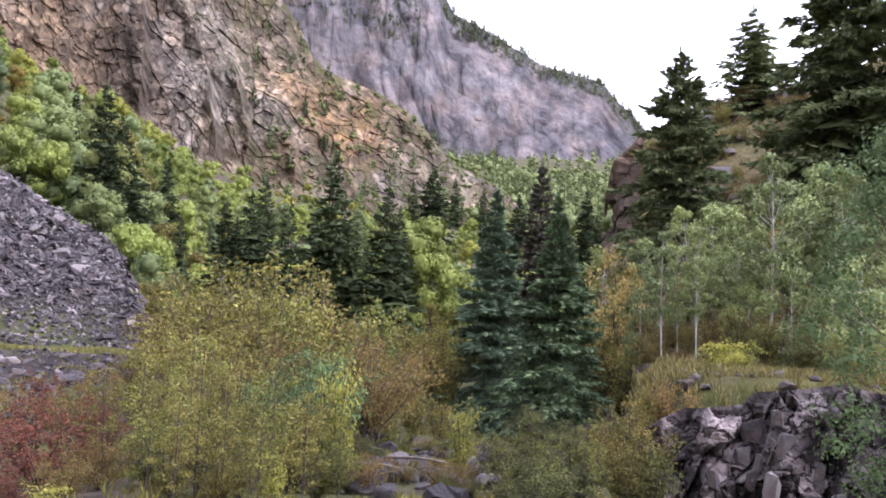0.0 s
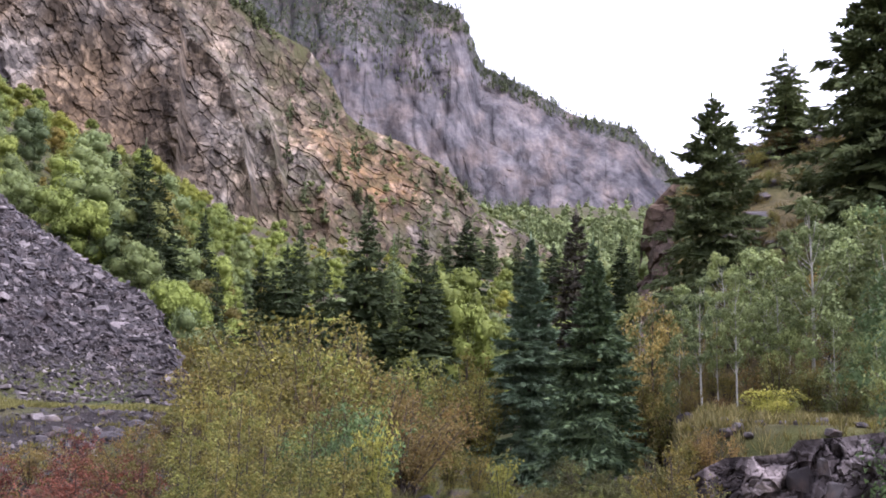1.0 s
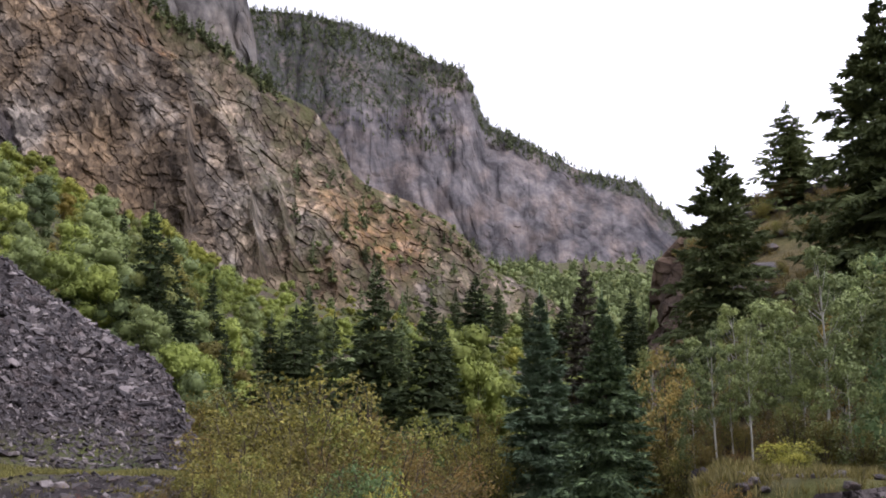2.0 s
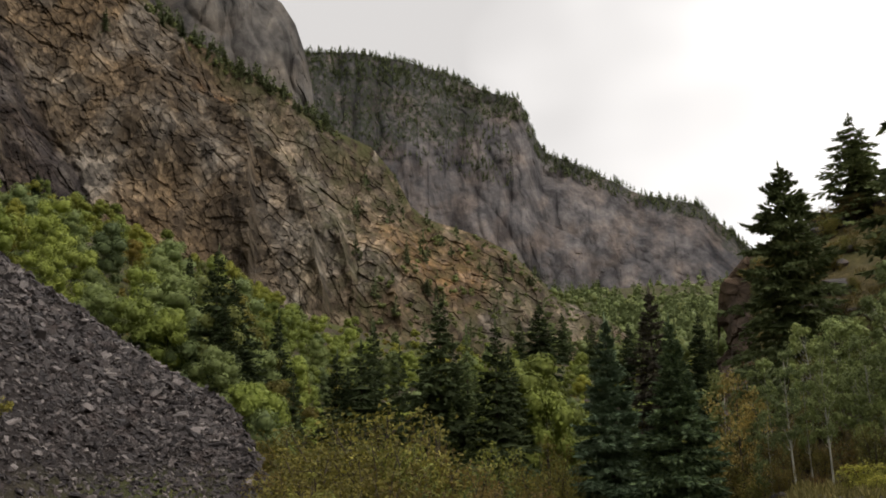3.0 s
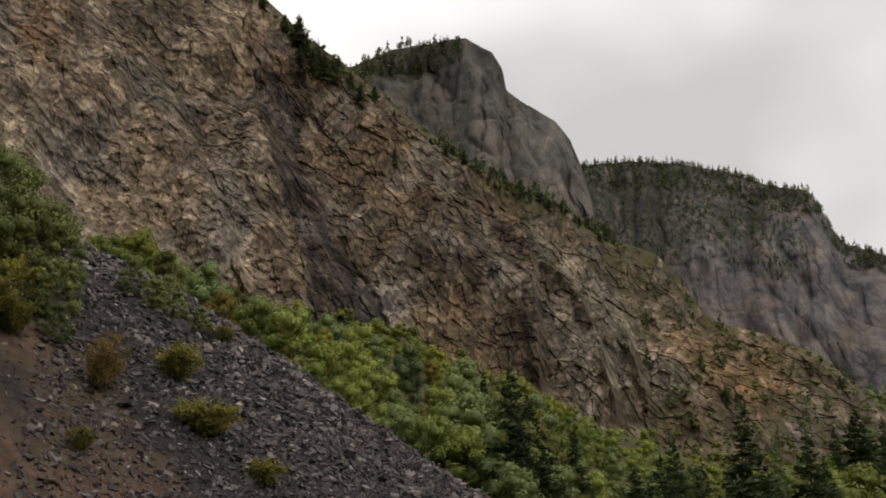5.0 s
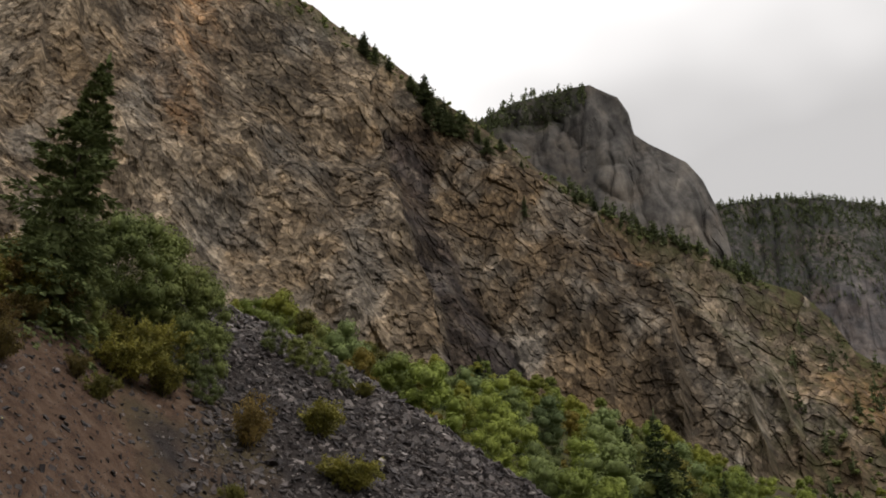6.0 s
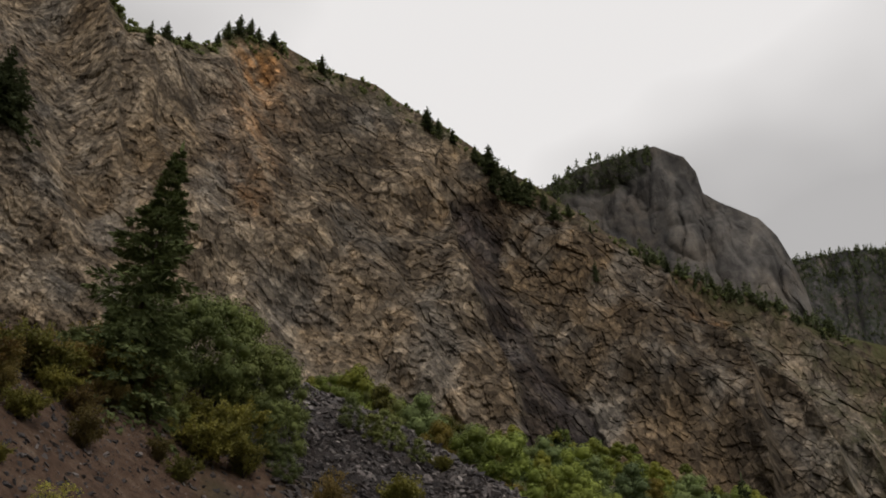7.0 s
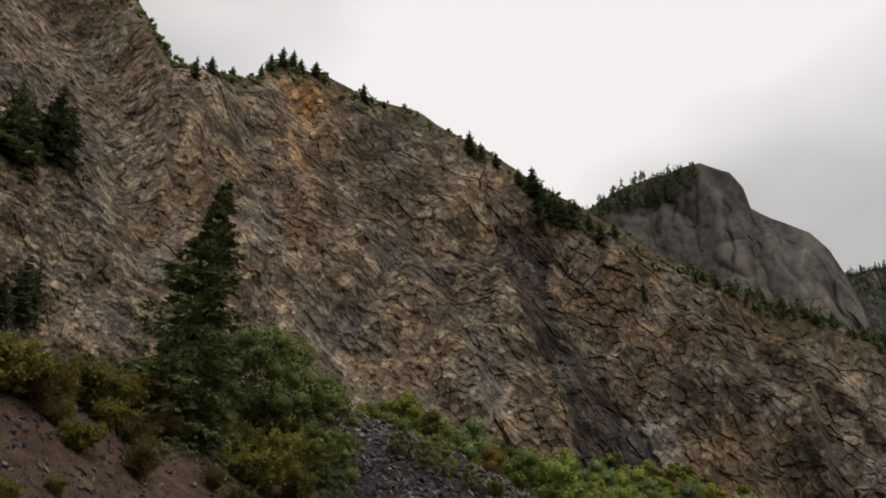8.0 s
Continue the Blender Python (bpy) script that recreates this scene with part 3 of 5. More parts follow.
def brown_features(a, e, u, p):
    wob = fractal(p / 22.0, 3, 0.5, 41)
    grit = fractal(p / 7.0, 3, 0.6, 43)
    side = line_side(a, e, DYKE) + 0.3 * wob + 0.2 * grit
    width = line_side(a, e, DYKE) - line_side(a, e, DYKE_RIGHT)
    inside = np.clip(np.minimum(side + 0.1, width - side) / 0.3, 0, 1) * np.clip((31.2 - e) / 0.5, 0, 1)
    push = -2.5 * inside
    shelf = np.interp(a, [-36.5, -33, -30, -24], [31.0, 30.2, 29.0, 26.4]) + 0.25 * wob - e
    push = push + 6 * np.clip(shelf / 0.3, 0, 1) * np.clip(1 - shelf / 7, 0, 1) * np.clip((a + 36.8) / 0.6, 0, 1) * np.clip((-24 - a) / 3, 0, 1)
    fault = line_side(a, e, FAULT) + 0.25 * wob
    push = push - 12 * np.clip(fault / 0.5, 0, 1) * np.clip((5.5 - fault) / 3.0, 0, 1) * np.clip((29.0 - e) / 1.0, 0, 1)
    push = push + 11 * np.clip((side - width) / 4, 0, 1) * np.clip(-fault / 4, 0, 1) * np.clip((27 - e) / 4, 0, 1)
    for line, depth, wide in BUTTRESSES:
        c = line_side(a, e, line) + 0.2 * wob + 0.1 * grit
        low, high = min(q for _, q in line), max(q for _, q in line)
        near = np.clip((e - low + 1.0) / 1.0, 0, 1) * np.clip((high - e) / 1.5, 0, 1)
        push = push + near * depth * np.interp(c, [-wide, -0.4 * wide, 0.0, 0.45, 1.6], [0.0, 0.35, 1.0, -0.3, 0.0])
    ochre = np.clip(1.1 - np.hypot((a + 50.2) / 2.4, (e - 37.6) / 1.6) + 0.35 * wob, 0, 1) + 0.55 * np.clip(1.2 - np.hypot((a + 49.6) / 3.6, (e - 34.0) / 5.0) + 0.4 * wob, 0, 1)
    ochre = ochre + 0.8 * np.clip(1.1 - np.hypot((a + 20.3) / 1.6, (e - 22.6) / 0.9) + 0.5 * wob, 0, 1) + 0.7 * np.clip(1.0 - np.hypot((a + 5.5) / 6.0, (e - 13.0) / 3.0) + 0.6 * wob, 0, 1)
    scrub = np.clip((a + 16) / 10, 0, 0.22) + np.clip((u - 0.9) / 0.08, 0, 1) * 0.7 + np.clip((fault - 1.0) / 2, 0, 0.25)
    # lighter rock far left; wet sheen lower left and shading right painted as tone
    paler = 0.25 * np.clip(1.2 - np.hypot((a + 43) / 7, (e - 20.5) / 4) + 0.4 * wob, 0, 1) + 0.18 * np.clip((-54 - a + 2 * wob) / 4, 0, 1) - 0.42 * np.clip((a + 36) / 4, 0, 1) * np.clip((-15 - a) / 4, 0, 1) - 0.22 * np.clip((a + 17) / 4, 0, 1)
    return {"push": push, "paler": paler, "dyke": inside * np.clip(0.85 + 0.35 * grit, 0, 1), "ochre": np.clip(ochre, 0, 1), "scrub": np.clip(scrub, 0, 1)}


def brown_dip(a, e, p):
    """How steeply the beds run down to the right; it changes at the dyke and at the fault."""
    wob = fractal(p / 25.0, 3, 0.5, 45)
    left = 32 + 0 * a
    right = np.where(a + wob < -11, 57, 42)
    return np.where(line_side(a, e, DYKE) + 0.6 * wob < 0, left, np.where(line_side(a, e, FAULT) + 0.3 * wob < 0, 49, right))


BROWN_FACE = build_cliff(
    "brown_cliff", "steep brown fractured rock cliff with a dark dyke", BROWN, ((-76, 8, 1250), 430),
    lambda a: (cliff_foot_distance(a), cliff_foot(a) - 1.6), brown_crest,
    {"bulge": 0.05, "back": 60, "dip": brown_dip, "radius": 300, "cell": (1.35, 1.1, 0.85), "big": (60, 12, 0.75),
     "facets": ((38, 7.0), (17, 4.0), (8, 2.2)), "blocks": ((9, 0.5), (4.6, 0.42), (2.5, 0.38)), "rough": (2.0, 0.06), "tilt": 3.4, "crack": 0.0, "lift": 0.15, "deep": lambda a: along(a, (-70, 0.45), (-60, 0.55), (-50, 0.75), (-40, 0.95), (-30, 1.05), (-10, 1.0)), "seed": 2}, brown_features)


def dome_crest(a):
    e = along(a, (-40, 27), (-34, 29.5), (-29.2, 31.5), (-27.4, 32.3), (-23.7, 32.9), (-22.3, 33.0), (-20.5, 32.2), (-19.8, 31.2), (-19.6, 30.0), (-18.9, 29.5), (-16.4, 28.0), (-15.5, 26.9), (-14.9, 25.4), (-14.4, 23.6), (-13.8, 19), (-12, 14))
    return along(a, (-40, 1050), (-12, 1150)), e


def dome_features(a, e, u, p):
    wob = fractal(p / 60.0, 3, 0.5, 61)
    woods = np.clip((-22.8 - a) / 0.8, 0, 1) * np.clip((u - 0.84 + 0.05 * wob) / 0.05, 0, 1) + np.clip((0.35 - u) / 0.15, 0, 1)
    return {"scrub": np.clip(woods, 0, 1)}


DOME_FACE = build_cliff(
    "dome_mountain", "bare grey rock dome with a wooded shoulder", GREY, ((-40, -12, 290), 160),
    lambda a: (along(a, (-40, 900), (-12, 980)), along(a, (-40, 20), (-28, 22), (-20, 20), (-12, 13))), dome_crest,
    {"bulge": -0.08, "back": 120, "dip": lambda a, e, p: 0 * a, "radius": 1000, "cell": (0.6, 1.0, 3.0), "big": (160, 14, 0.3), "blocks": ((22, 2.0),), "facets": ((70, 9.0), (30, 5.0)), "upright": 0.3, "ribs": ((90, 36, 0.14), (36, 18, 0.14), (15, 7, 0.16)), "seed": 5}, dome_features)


def far_crest(a):
    e = along(a, (-30, 23), (-18, 25.3), (-14.8, 25.4), (-12, 25.5), (-9, 25.1), (-6, 24.3), (-3.5, 23.2), (-1.5, 22.7), (-1.0, 21.8), (-0.5, 20.4), (0.1, 19.5), (1.1, 19.1), (3.3, 18.0), (5.5, 16.8), (9.0, 15.9), (9.6, 15.2), (11.4, 13.4), (14, 11), (20, 8))
    return along(a, (-30, 1800), (20, 2050)), e


def far_features(a, e, u, p):
    wob = fractal(p / 90.0, 3, 0.5, 71)
    woods = np.clip((u + 0.08 * wob - along(a, (-15, 0.52), (-6, 0.6), (-3, 0.86), (0, 0.9), (11, 0.86)) + 0.05 * wob) / 0.04, 0, 1) + np.clip((0.25 - u) / 0.1, 0, 1)
    return {"scrub": np.clip(woods, 0, 1)}


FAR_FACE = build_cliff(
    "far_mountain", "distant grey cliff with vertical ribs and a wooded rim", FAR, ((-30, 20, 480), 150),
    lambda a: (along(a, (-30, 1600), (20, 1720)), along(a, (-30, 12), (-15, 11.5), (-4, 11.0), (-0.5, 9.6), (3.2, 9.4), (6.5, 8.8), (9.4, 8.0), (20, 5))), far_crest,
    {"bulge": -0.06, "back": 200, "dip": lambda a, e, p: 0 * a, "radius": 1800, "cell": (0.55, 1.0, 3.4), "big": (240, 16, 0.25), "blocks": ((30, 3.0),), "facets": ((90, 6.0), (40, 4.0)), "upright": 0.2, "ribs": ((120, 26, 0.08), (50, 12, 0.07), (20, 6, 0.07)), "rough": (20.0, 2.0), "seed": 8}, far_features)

# the knoll's bare flank beside the valley
CRAG = cliff_material("crag_rock", (0.055, 0.042, 0.035), (0.14, 0.105, 0.08), (0.28, 0.22, 0.175), (0.22, 0.13, 0.075), 1.2, 0.3)
build_cliff(
    "knoll_crag", "steep bare reddish-brown rock flank of the knoll", CRAG, ((9.3, 19, 230), 150),
    lambda a: (along(a, (9.3, 92), (9.9, 86), (12, 78), (19, 78)), along(a, (9.3, 1), (11, 3), (19, 8))),
    lambda a: (along(a, (9.3, 96), (9.9, 92), (12, 90), (19, 90)), along(a, (9.3, 9.5), (9.6, 11.2), (10.9, 12.6), (14.9, 14.6), (17.9, 14.9), (19, 14.9))),
    {"bulge": 0.0, "back": 12, "dip": lambda a, e, p: 0 * a + 8, "radius": 85, "cell": (1.0, 1.0, 1.5), "big": (12, 1.2, 0.8), "blocks": ((4.5, 1.5), (1.9, 0.8), (0.8, 0.35)), "sideways": 0.7, "crack": 0.1, "tilt": 1.3, "seed": 15},
    lambda a, e, u, p: {"scrub": np.clip((a - 11.5) / 2, 0, 1), "ochre": 0.7 * np.clip(1.0 - np.abs(a - 16.5) / 2.5, 0, 1)})

# the rock ledge above the hollow
LEDGE_ROCK = cliff_material("ledge_rock", (0.032, 0.027, 0.028), (0.085, 0.072, 0.071), (0.165, 0.143, 0.138), (0.19, 0.125, 0.09), 0.7, 0.12)


def ledge_top(a):
    return along(a, (10.0, -5.0), (11.4, -4.2), (12.9, -3.2), (14, -2.6), (16, -2.4), (17.2, -2.2), (17.8, -1.5), (20, -1.25), (22.6, -0.8), (24, -1.2), (28, -1.5))


build_cliff(
    "rock_ledge", "low fractured grey rock outcrop with grass on top", LEDGE_ROCK, ((9.5, 29, 260), 120),
    lambda a: (27.6 - 0.5 * np.sin(a * 1.7) + along(a, (9.5, 2.5), (13, 0)), 0 * a - 11),
    lambda a: (29.6 - 0.4 * np.sin(a * 1.7) + along(a, (9.5, 2.5), (13, 0)), ledge_top(a)),
    {"bulge": 0.12, "back": 1.2, "dip": lambda a, e, p: 0 * a + 14, "radius": 29, "cell": (0.9, 1.0, 1.2), "big": (5, 0.45, 0.6), "blocks": ((0.7, 0.2),), "boxes": ((1.5, 2.1, 0.75), (0.62, 0.9, 0.45), (0.26, 0.34, 0.15)), "tilt": 1.5, "lift": 0.0, "seed": 19})


def on_face(face, a, e):
    """The point of a rock face at the bearing a and elevation e."""
    p, ae, u = face
    k = np.argmin((ae[:, 0] - a) ** 2 + (ae[:, 1] - e) ** 2 + 9 * (u > 1.0))
    return Vector(p[k])


# ---- trees and shrubs ----
def unit(v):
    return v / np.maximum(np.linalg.norm(v, axis=-1, keepdims=True), 1e-9)


def tubes(paths, sides=6):
    """Tapered round stems: paths of points with radii, as one set of arrays."""
    V, F, n = [], [], 0
    ring = np.arange(sides) * 2 * np.pi / sides
    for pts, radii in paths:
        pts = np.asarray(pts, float)
        t = unit(np.gradient(pts, axis=0))
        u = unit(np.cross(t, np.array([0.31, 0.95, 0.05])))
        w = np.cross(t, u)
        r = np.asarray(radii)[:, None, None]
        V.append((pts[:, None] + r * (u[:, None] * np.cos(ring)[None, :, None] + w[:, None] * np.sin(ring)[None, :, None])).reshape(-1, 3))
        i = np.arange(len(pts) * sides).reshape(len(pts), sides) + n
        j = np.roll(i, -1, 1)
        F.append(np.stack([i[:-1], j[:-1], j[1:], i[1:]], -1).reshape(-1, 4))
        n += len(pts) * sides
    return np.concatenate(V), np.concatenate(F)


def blades(pos, way, length, width, rng, flat=0.6):
    """Pointed four-cornered leaves or sprays from pos along way."""
    way = unit(way)
    up = unit(np.array([0, 0, 1.0]) * flat + rng.normal(0, 1 - flat * 0.6, pos.shape))
    side = unit(np.cross(way, up))
    length, width = np.asarray(length)[:, None], np.asarray(width)[:, None]
    mid = pos + way * length * 0.45
    v = np.stack([pos, mid + side * width, pos + way * length, mid - side * width], 1).reshape(-1, 3)
    return v, np.arange(len(v)).reshape(-1, 4)


def conifer_meshes(seed, height, width, whorls, per, twigs, needles, ragged=0.25, bare=0.06, spray=0.8, thin=1.0, fat=0.15, core=0.5, taper=0.95, uneven=0.6):
    rng = np.random.default_rng(seed)
    bend = rng.normal(0, 0.012, 2)
    zs = np.linspace(0, height, 9)
    axis = lambda z: np.stack([bend[0] * z * np.sin(z / height * 3), bend[1] * z * np.sin(z / height * 2.4), z], -1)
    trunk = tubes([(axis(zs), np.maximum(0.013 * height * (1 - zs / height) ** 0.9, 0.012))], 7)
    level = (np.repeat(np.arange(whorls), per) + rng.normal(0, uneven, whorls * per) + 0.3) / whorls
    t = np.clip(bare + (1 - bare) * np.clip(level, 0, 1) ** 0.95, bare, 0.995)
    gap = rng.random(len(t)) < thin
    t = t[gap]
    n = len(t)
    z = t * height
    turn = np.arange(n) * 2.399 + rng.normal(0, 0.5, n)
    length = width * (1 - t) ** taper * (1 + rng.uniform(-ragged, ragged * 0.7, n)) + 0.012 * height
    pitch = np.radians(-22 + 50 * t + rng.normal(0, 7, n))
    out = np.stack([np.cos(turn) * np.cos(pitch), np.sin(turn) * np.cos(pitch), np.sin(pitch)], 1)
    base = axis(z)
    s = np.sqrt(np.linspace(0.02, 1.0, twigs))[None, :] + rng.uniform(-0.06, 0.06, (n, twigs))
    side = np.stack([-np.sin(turn), np.cos(turn), 0 * turn], 1)
    fan = rng.uniform(-1, 1, (n, twigs)) * 0.42 * np.clip(1.12 - s, 0.06, 0.7) * length[:, None]
    sag = -0.2 * (s**2) * length[:, None] + 0.16 * np.maximum(s - 0.7, 0) * length[:, None] - 0.25 * np.abs(fan)
    pos = base[:, None] + out[:, None] * (s * length[:, None])[..., None] + side[:, None] * fan[..., None]
    pos[..., 2] += sag
    way = out[:, None] * 0.8 + side[:, None] * (np.sign(fan) * rng.uniform(0.2, 1.0, (n, twigs)))[..., None] + rng.normal(0, 0.2, (n, twigs, 3))
    way[..., 2] -= 0.12
    long = np.minimum((0.2 + 0.2 * (1 - s)) * length[:, None], spray) * rng.uniform(0.65, 1.3, (n, twigs)) + 0.008 * height
    v, f = blades(pos.reshape(-1, 3), way.reshape(-1, 3), long.ravel(), long.ravel() * fat + 0.008, rng, 0.75)
    hang = rng.random(len(f)) < 0.4
    v2, f2 = blades(pos.reshape(-1, 3)[hang], way.reshape(-1, 3)[hang] * 0.6 - np.array([0, 0, 0.75]), long.ravel()[hang] * 0.6, long.ravel()[hang] * 0.16 + 0.008, rng, 0.0)
    tip, tf = blades(axis(np.linspace(height * 0.93, height, 6)), np.tile([0.05, 0.02, 1.0], (6, 1)), np.full(6, height * 0.05), np.full(6, height * 0.008), rng, 0.0)
    # the shaded inner boughs: ragged skirts, tier below tier
    tiers, sides = 16, 11
    q = np.linspace(bare + 0.02, 0.94, tiers)
    turn = np.arange(sides)[None] * 2 * np.pi / sides + rng.uniform(0, 6, (tiers, 1))
    wide = core * width * ((1 - q) ** 0.82)[:, None] * rng.uniform(0.55, 1.25, (tiers, sides)) + 0.004 * height
    drop = (0.05 * height * (1.15 - q))[:, None] * rng.uniform(0.5, 1.3, (tiers, sides))
    c = axis(q * height)
    low = np.stack([c[:, :1] + np.cos(turn) * wide, c[:, 1:2] + np.sin(turn) * wide, c[:, 2:] - drop], -1)
    top = np.stack([c[:, :1] + np.cos(turn) * 0.01, c[:, 1:2] + np.sin(turn) * 0.01, c[:, 2:] + 0 * turn + 0.05 * height * (1 - q)[:, None]], -1)
    v3 = np.stack([low, top], 2).reshape(-1, 3)
    i = np.arange(tiers * sides * 2).reshape(tiers, sides, 2)
    j = np.roll(i, -1, 1)
    f3 = np.stack([i[..., 0], j[..., 0], j[..., 1], i[..., 1]], -1).reshape(-1, 4)
    crown = np.concatenate([v, v2, tip, v3]), np.concatenate([f, f2 + len(v), tf + len(v) + len(v2), f3 + len(v) + len(v2) + len(tip)])
    return mesh_of("trunk", *trunk, BARK, True), mesh_of("crown", *crown, needles)


def leaves_about(points, spread, count, size, rng, droop=0.2):
    pos = np.repeat(points, count, 0)
    pos = pos + rng.normal(0, 1, pos.shape) * np.asarray(spread)
    way = rng.normal(0, 1, pos.shape)
    way[:, 2] -= droop
    s = size * rng.uniform(0.6, 1.35, len(pos))
    way = unit(way)
    side = unit(np.cross(way, rng.normal(0, 0.6, pos.shape) + np.array([0, 0, 0.6])))
    s = s[:, None]
    v = np.stack([pos, pos + (way * 0.75 + side * 0.42) * s, pos + (way - side * 0.3) * s], 1).reshape(-1, 3)
    return v, np.arange(len(v)).reshape(-1, 3)


def leaf_clumps(hearts, radii, count, size, rng, inner=0.6):
    """Leaves on the outside of clumps, turned outwards like shingles, with a ragged edge."""
    n = len(hearts) * count
    out = unit(rng.normal(0, 1, (n, 3)) + np.array([0, 0, 0.25]))
    far = np.repeat(radii, count) * rng.uniform(inner, 1.15, n)
    pos = np.repeat(hearts, count, 0) + out * far[:, None] * np.array([1, 1, 0.85])
    face = unit(out + rng.normal(0, 0.3, (n, 3)))
    way = unit(np.cross(face, rng.normal(0, 1, (n, 3))))
    side = np.cross(face, way)
    s = (size * rng.uniform(0.6, 1.35, n))[:, None]
    v = np.stack([pos - way * s * 0.5, pos + (way * 0.25 + side * 0.5) * s, pos + (way * 0.5 - side * 0.35) * s], 1).reshape(-1, 3)
    return v, np.arange(len(v)).reshape(-1, 3)


ICO = bmesh.new()
bmesh.ops.create_icosphere(ICO, subdivisions=1, radius=1.0)
BALL_V = np.array([tuple(v.co) for v in ICO.verts])
BALL_F = np.array([[v.index for v in f.verts] for f in ICO.faces])
ICO.free()


def clump_cores(hearts, radii, rng):
    """The shaded mass of twigs and leaves within each clump, uneven in shape."""
    n = len(hearts)
    bump = 1 + 0.3 * fractal((BALL_V[None] * 1.6 + rng.uniform(0, 50, (n, 1, 3))).reshape(-1, 3), 2, 0.6, 5).reshape(n, -1)
    v = hearts[:, None] + BALL_V[None] * (radii[:, None] * bump)[..., None] * np.array([1, 1, 0.85])
    f = BALL_F[None] + len(BALL_V) * np.arange(n)[:, None, None]
    return v.reshape(-1, 3), f.reshape(-1, 3)


def broadleaf_meshes(seed, height, width, lumps, leaves, size, foliage, bark, bare=0.3, loose=0.3, radius=0.011, core=0.0):
    """One trunk with limbs, and a crown of leaf clumps with gaps."""
    rng = np.random.default_rng(seed)
    zs = np.linspace(0, 0.93, 9)
    sway = rng.normal(0, 0.03, 2) * height
    axis = lambda q: np.stack([sway[0] * np.sin(q * 3.0), sway[1] * np.sin(q * 2.2), q * height], -1)
    paths = [(axis(zs), radius * height * (1 - zs * 0.85))]
    q = np.sort(rng.uniform(bare, 0.97, lumps))
    turn = np.arange(lumps) * 2.399 + rng.normal(0, 0.4, lumps)
    mid = (q - bare) / (1 - bare)
    reach = width * 0.5 * np.sin(np.pi * np.clip(0.16 + 0.8 * mid, 0, 1)) ** 0.8 * rng.uniform(0.35, 1.05, lumps)
    heart = axis(q) + np.stack([np.cos(turn) * reach, np.sin(turn) * reach, 0.1 * reach], 1)
    for k in range(lumps):
        start = axis(np.array(max(q[k] - 0.14, bare * 0.8)))
        bow = (start + heart[k]) / 2 + np.array([0, 0, -0.02 * height])
        paths.append((np.stack([start, bow, heart[k]]), np.array([0.22, 0.15, 0.06]) * radius * height))
    trunk = tubes(paths, 6)
    clump = width * loose * rng.uniform(0.45, 0.8, lumps)
    v, f = leaf_clumps(heart, clump, leaves, size, rng, core * 0.95 if core else 0.4)
    soft = np.zeros(len(f), bool)
    if core:
        cv, cf = clump_cores(heart, clump * core, rng)
        v, f, soft = np.concatenate([v, cv]), np.concatenate([f, cf + len(v)]), np.concatenate([soft, np.ones(len(cf), bool)])
    return mesh_of("trunk", *trunk, bark, True), mesh_of("crown", v, f, foliage, soft)


def shrub_meshes(seed, height, width, stems, leaves, size, foliage, bark=BARK, low=0.15):
    """Many thin stems from one root, leafy along their length."""
    rng = np.random.default_rng(seed)
    paths, knots = [], []
    for k in range(stems):
        turn, out = k * 2.399 + rng.normal(0, 0.5), width * 0.5 * math.sqrt((k + 0.4) / stems) * rng.uniform(0.8, 1.1)
        tall = height * (1 - 0.3 * (k / stems) ** 1.5) * rng.uniform(0.75, 1.0)
        s = np.linspace(0, 1, 7)
        bow = s ** rng.uniform(1.0, 1.8)
        pts = np.stack([math.cos(turn) * out * bow, math.sin(turn) * out * bow, tall * s], 1) + rng.normal(0, 0.012 * height, (7, 3)) * s[:, None]
        paths.append((pts, np.linspace(0.011, 0.003, 7) * height**0.8))
        for b in range(4):
            i = rng.integers(2, 6)
            w = rng.normal(0, 1, 3) * np.array([1, 1, 0.35]) + np.array([0, 0, 0.6])
            tip = pts[i] + unit(w) * height * rng.uniform(0.12, 0.24)
            paths.append((np.stack([pts[i], (pts[i] + tip) / 2 + np.array([0, 0, 0.01 * height]), tip]), np.array([0.003, 0.0022, 0.0012]) * height**0.8))
            knots += [pts[i] * (1 - q) + tip * q for q in (0.45, 0.75, 1.0)]
        knots += [pts[0] * (1 - q) + pts[6] * q for q in ()] + [pts[j] for j in range(1, 7) if pts[j][2] > low * height]
    knots = np.array(knots)
    v, f = leaves_about(knots, height * rng.uniform(0.018, 0.05, (len(knots), 1)).repeat(max(1, leaves // len(knots)), 0), max(1, leaves // len(knots)), size, rng)
    v[:, 2] = np.maximum(v[:, 2], 0.03 * height)
    return mesh_of("stem", *tubes(paths, 4), bark, True), mesh_of("foliage", v, f, foliage)


class Kind:
    """One built plant with its parts; the first to be planted stands itself, the others are copies of it."""

    made = []

    def __init__(self, name, category, label, group, meshes, height):
        Kind.made.append(self)
        self.root = new(name)
        tagged(self.root, label, category, group)
        for me in meshes:
            part(me.name.split(".")[0], me, self.root)
        self.height, self.used = height, False

    def plant(self, point, height, turn=0.0, broad=1.0, lean=(0, 0)):
        s = height / self.height
        m = Matrix.Translation(point) @ pose(0, 0, 0, lean[0], lean[1], turn) @ Matrix.Diagonal((s * broad, s * broad, s, 1))
        if not self.used:
            self.used, self.root.matrix_basis = True, m
            return self.root
        k = self.root.scale
        return copy_thing(self.root, m @ Matrix.Diagonal((1 / k[0], 1 / k[1], 1 / k[2], 1)))


luck = np.random.default_rng(12)


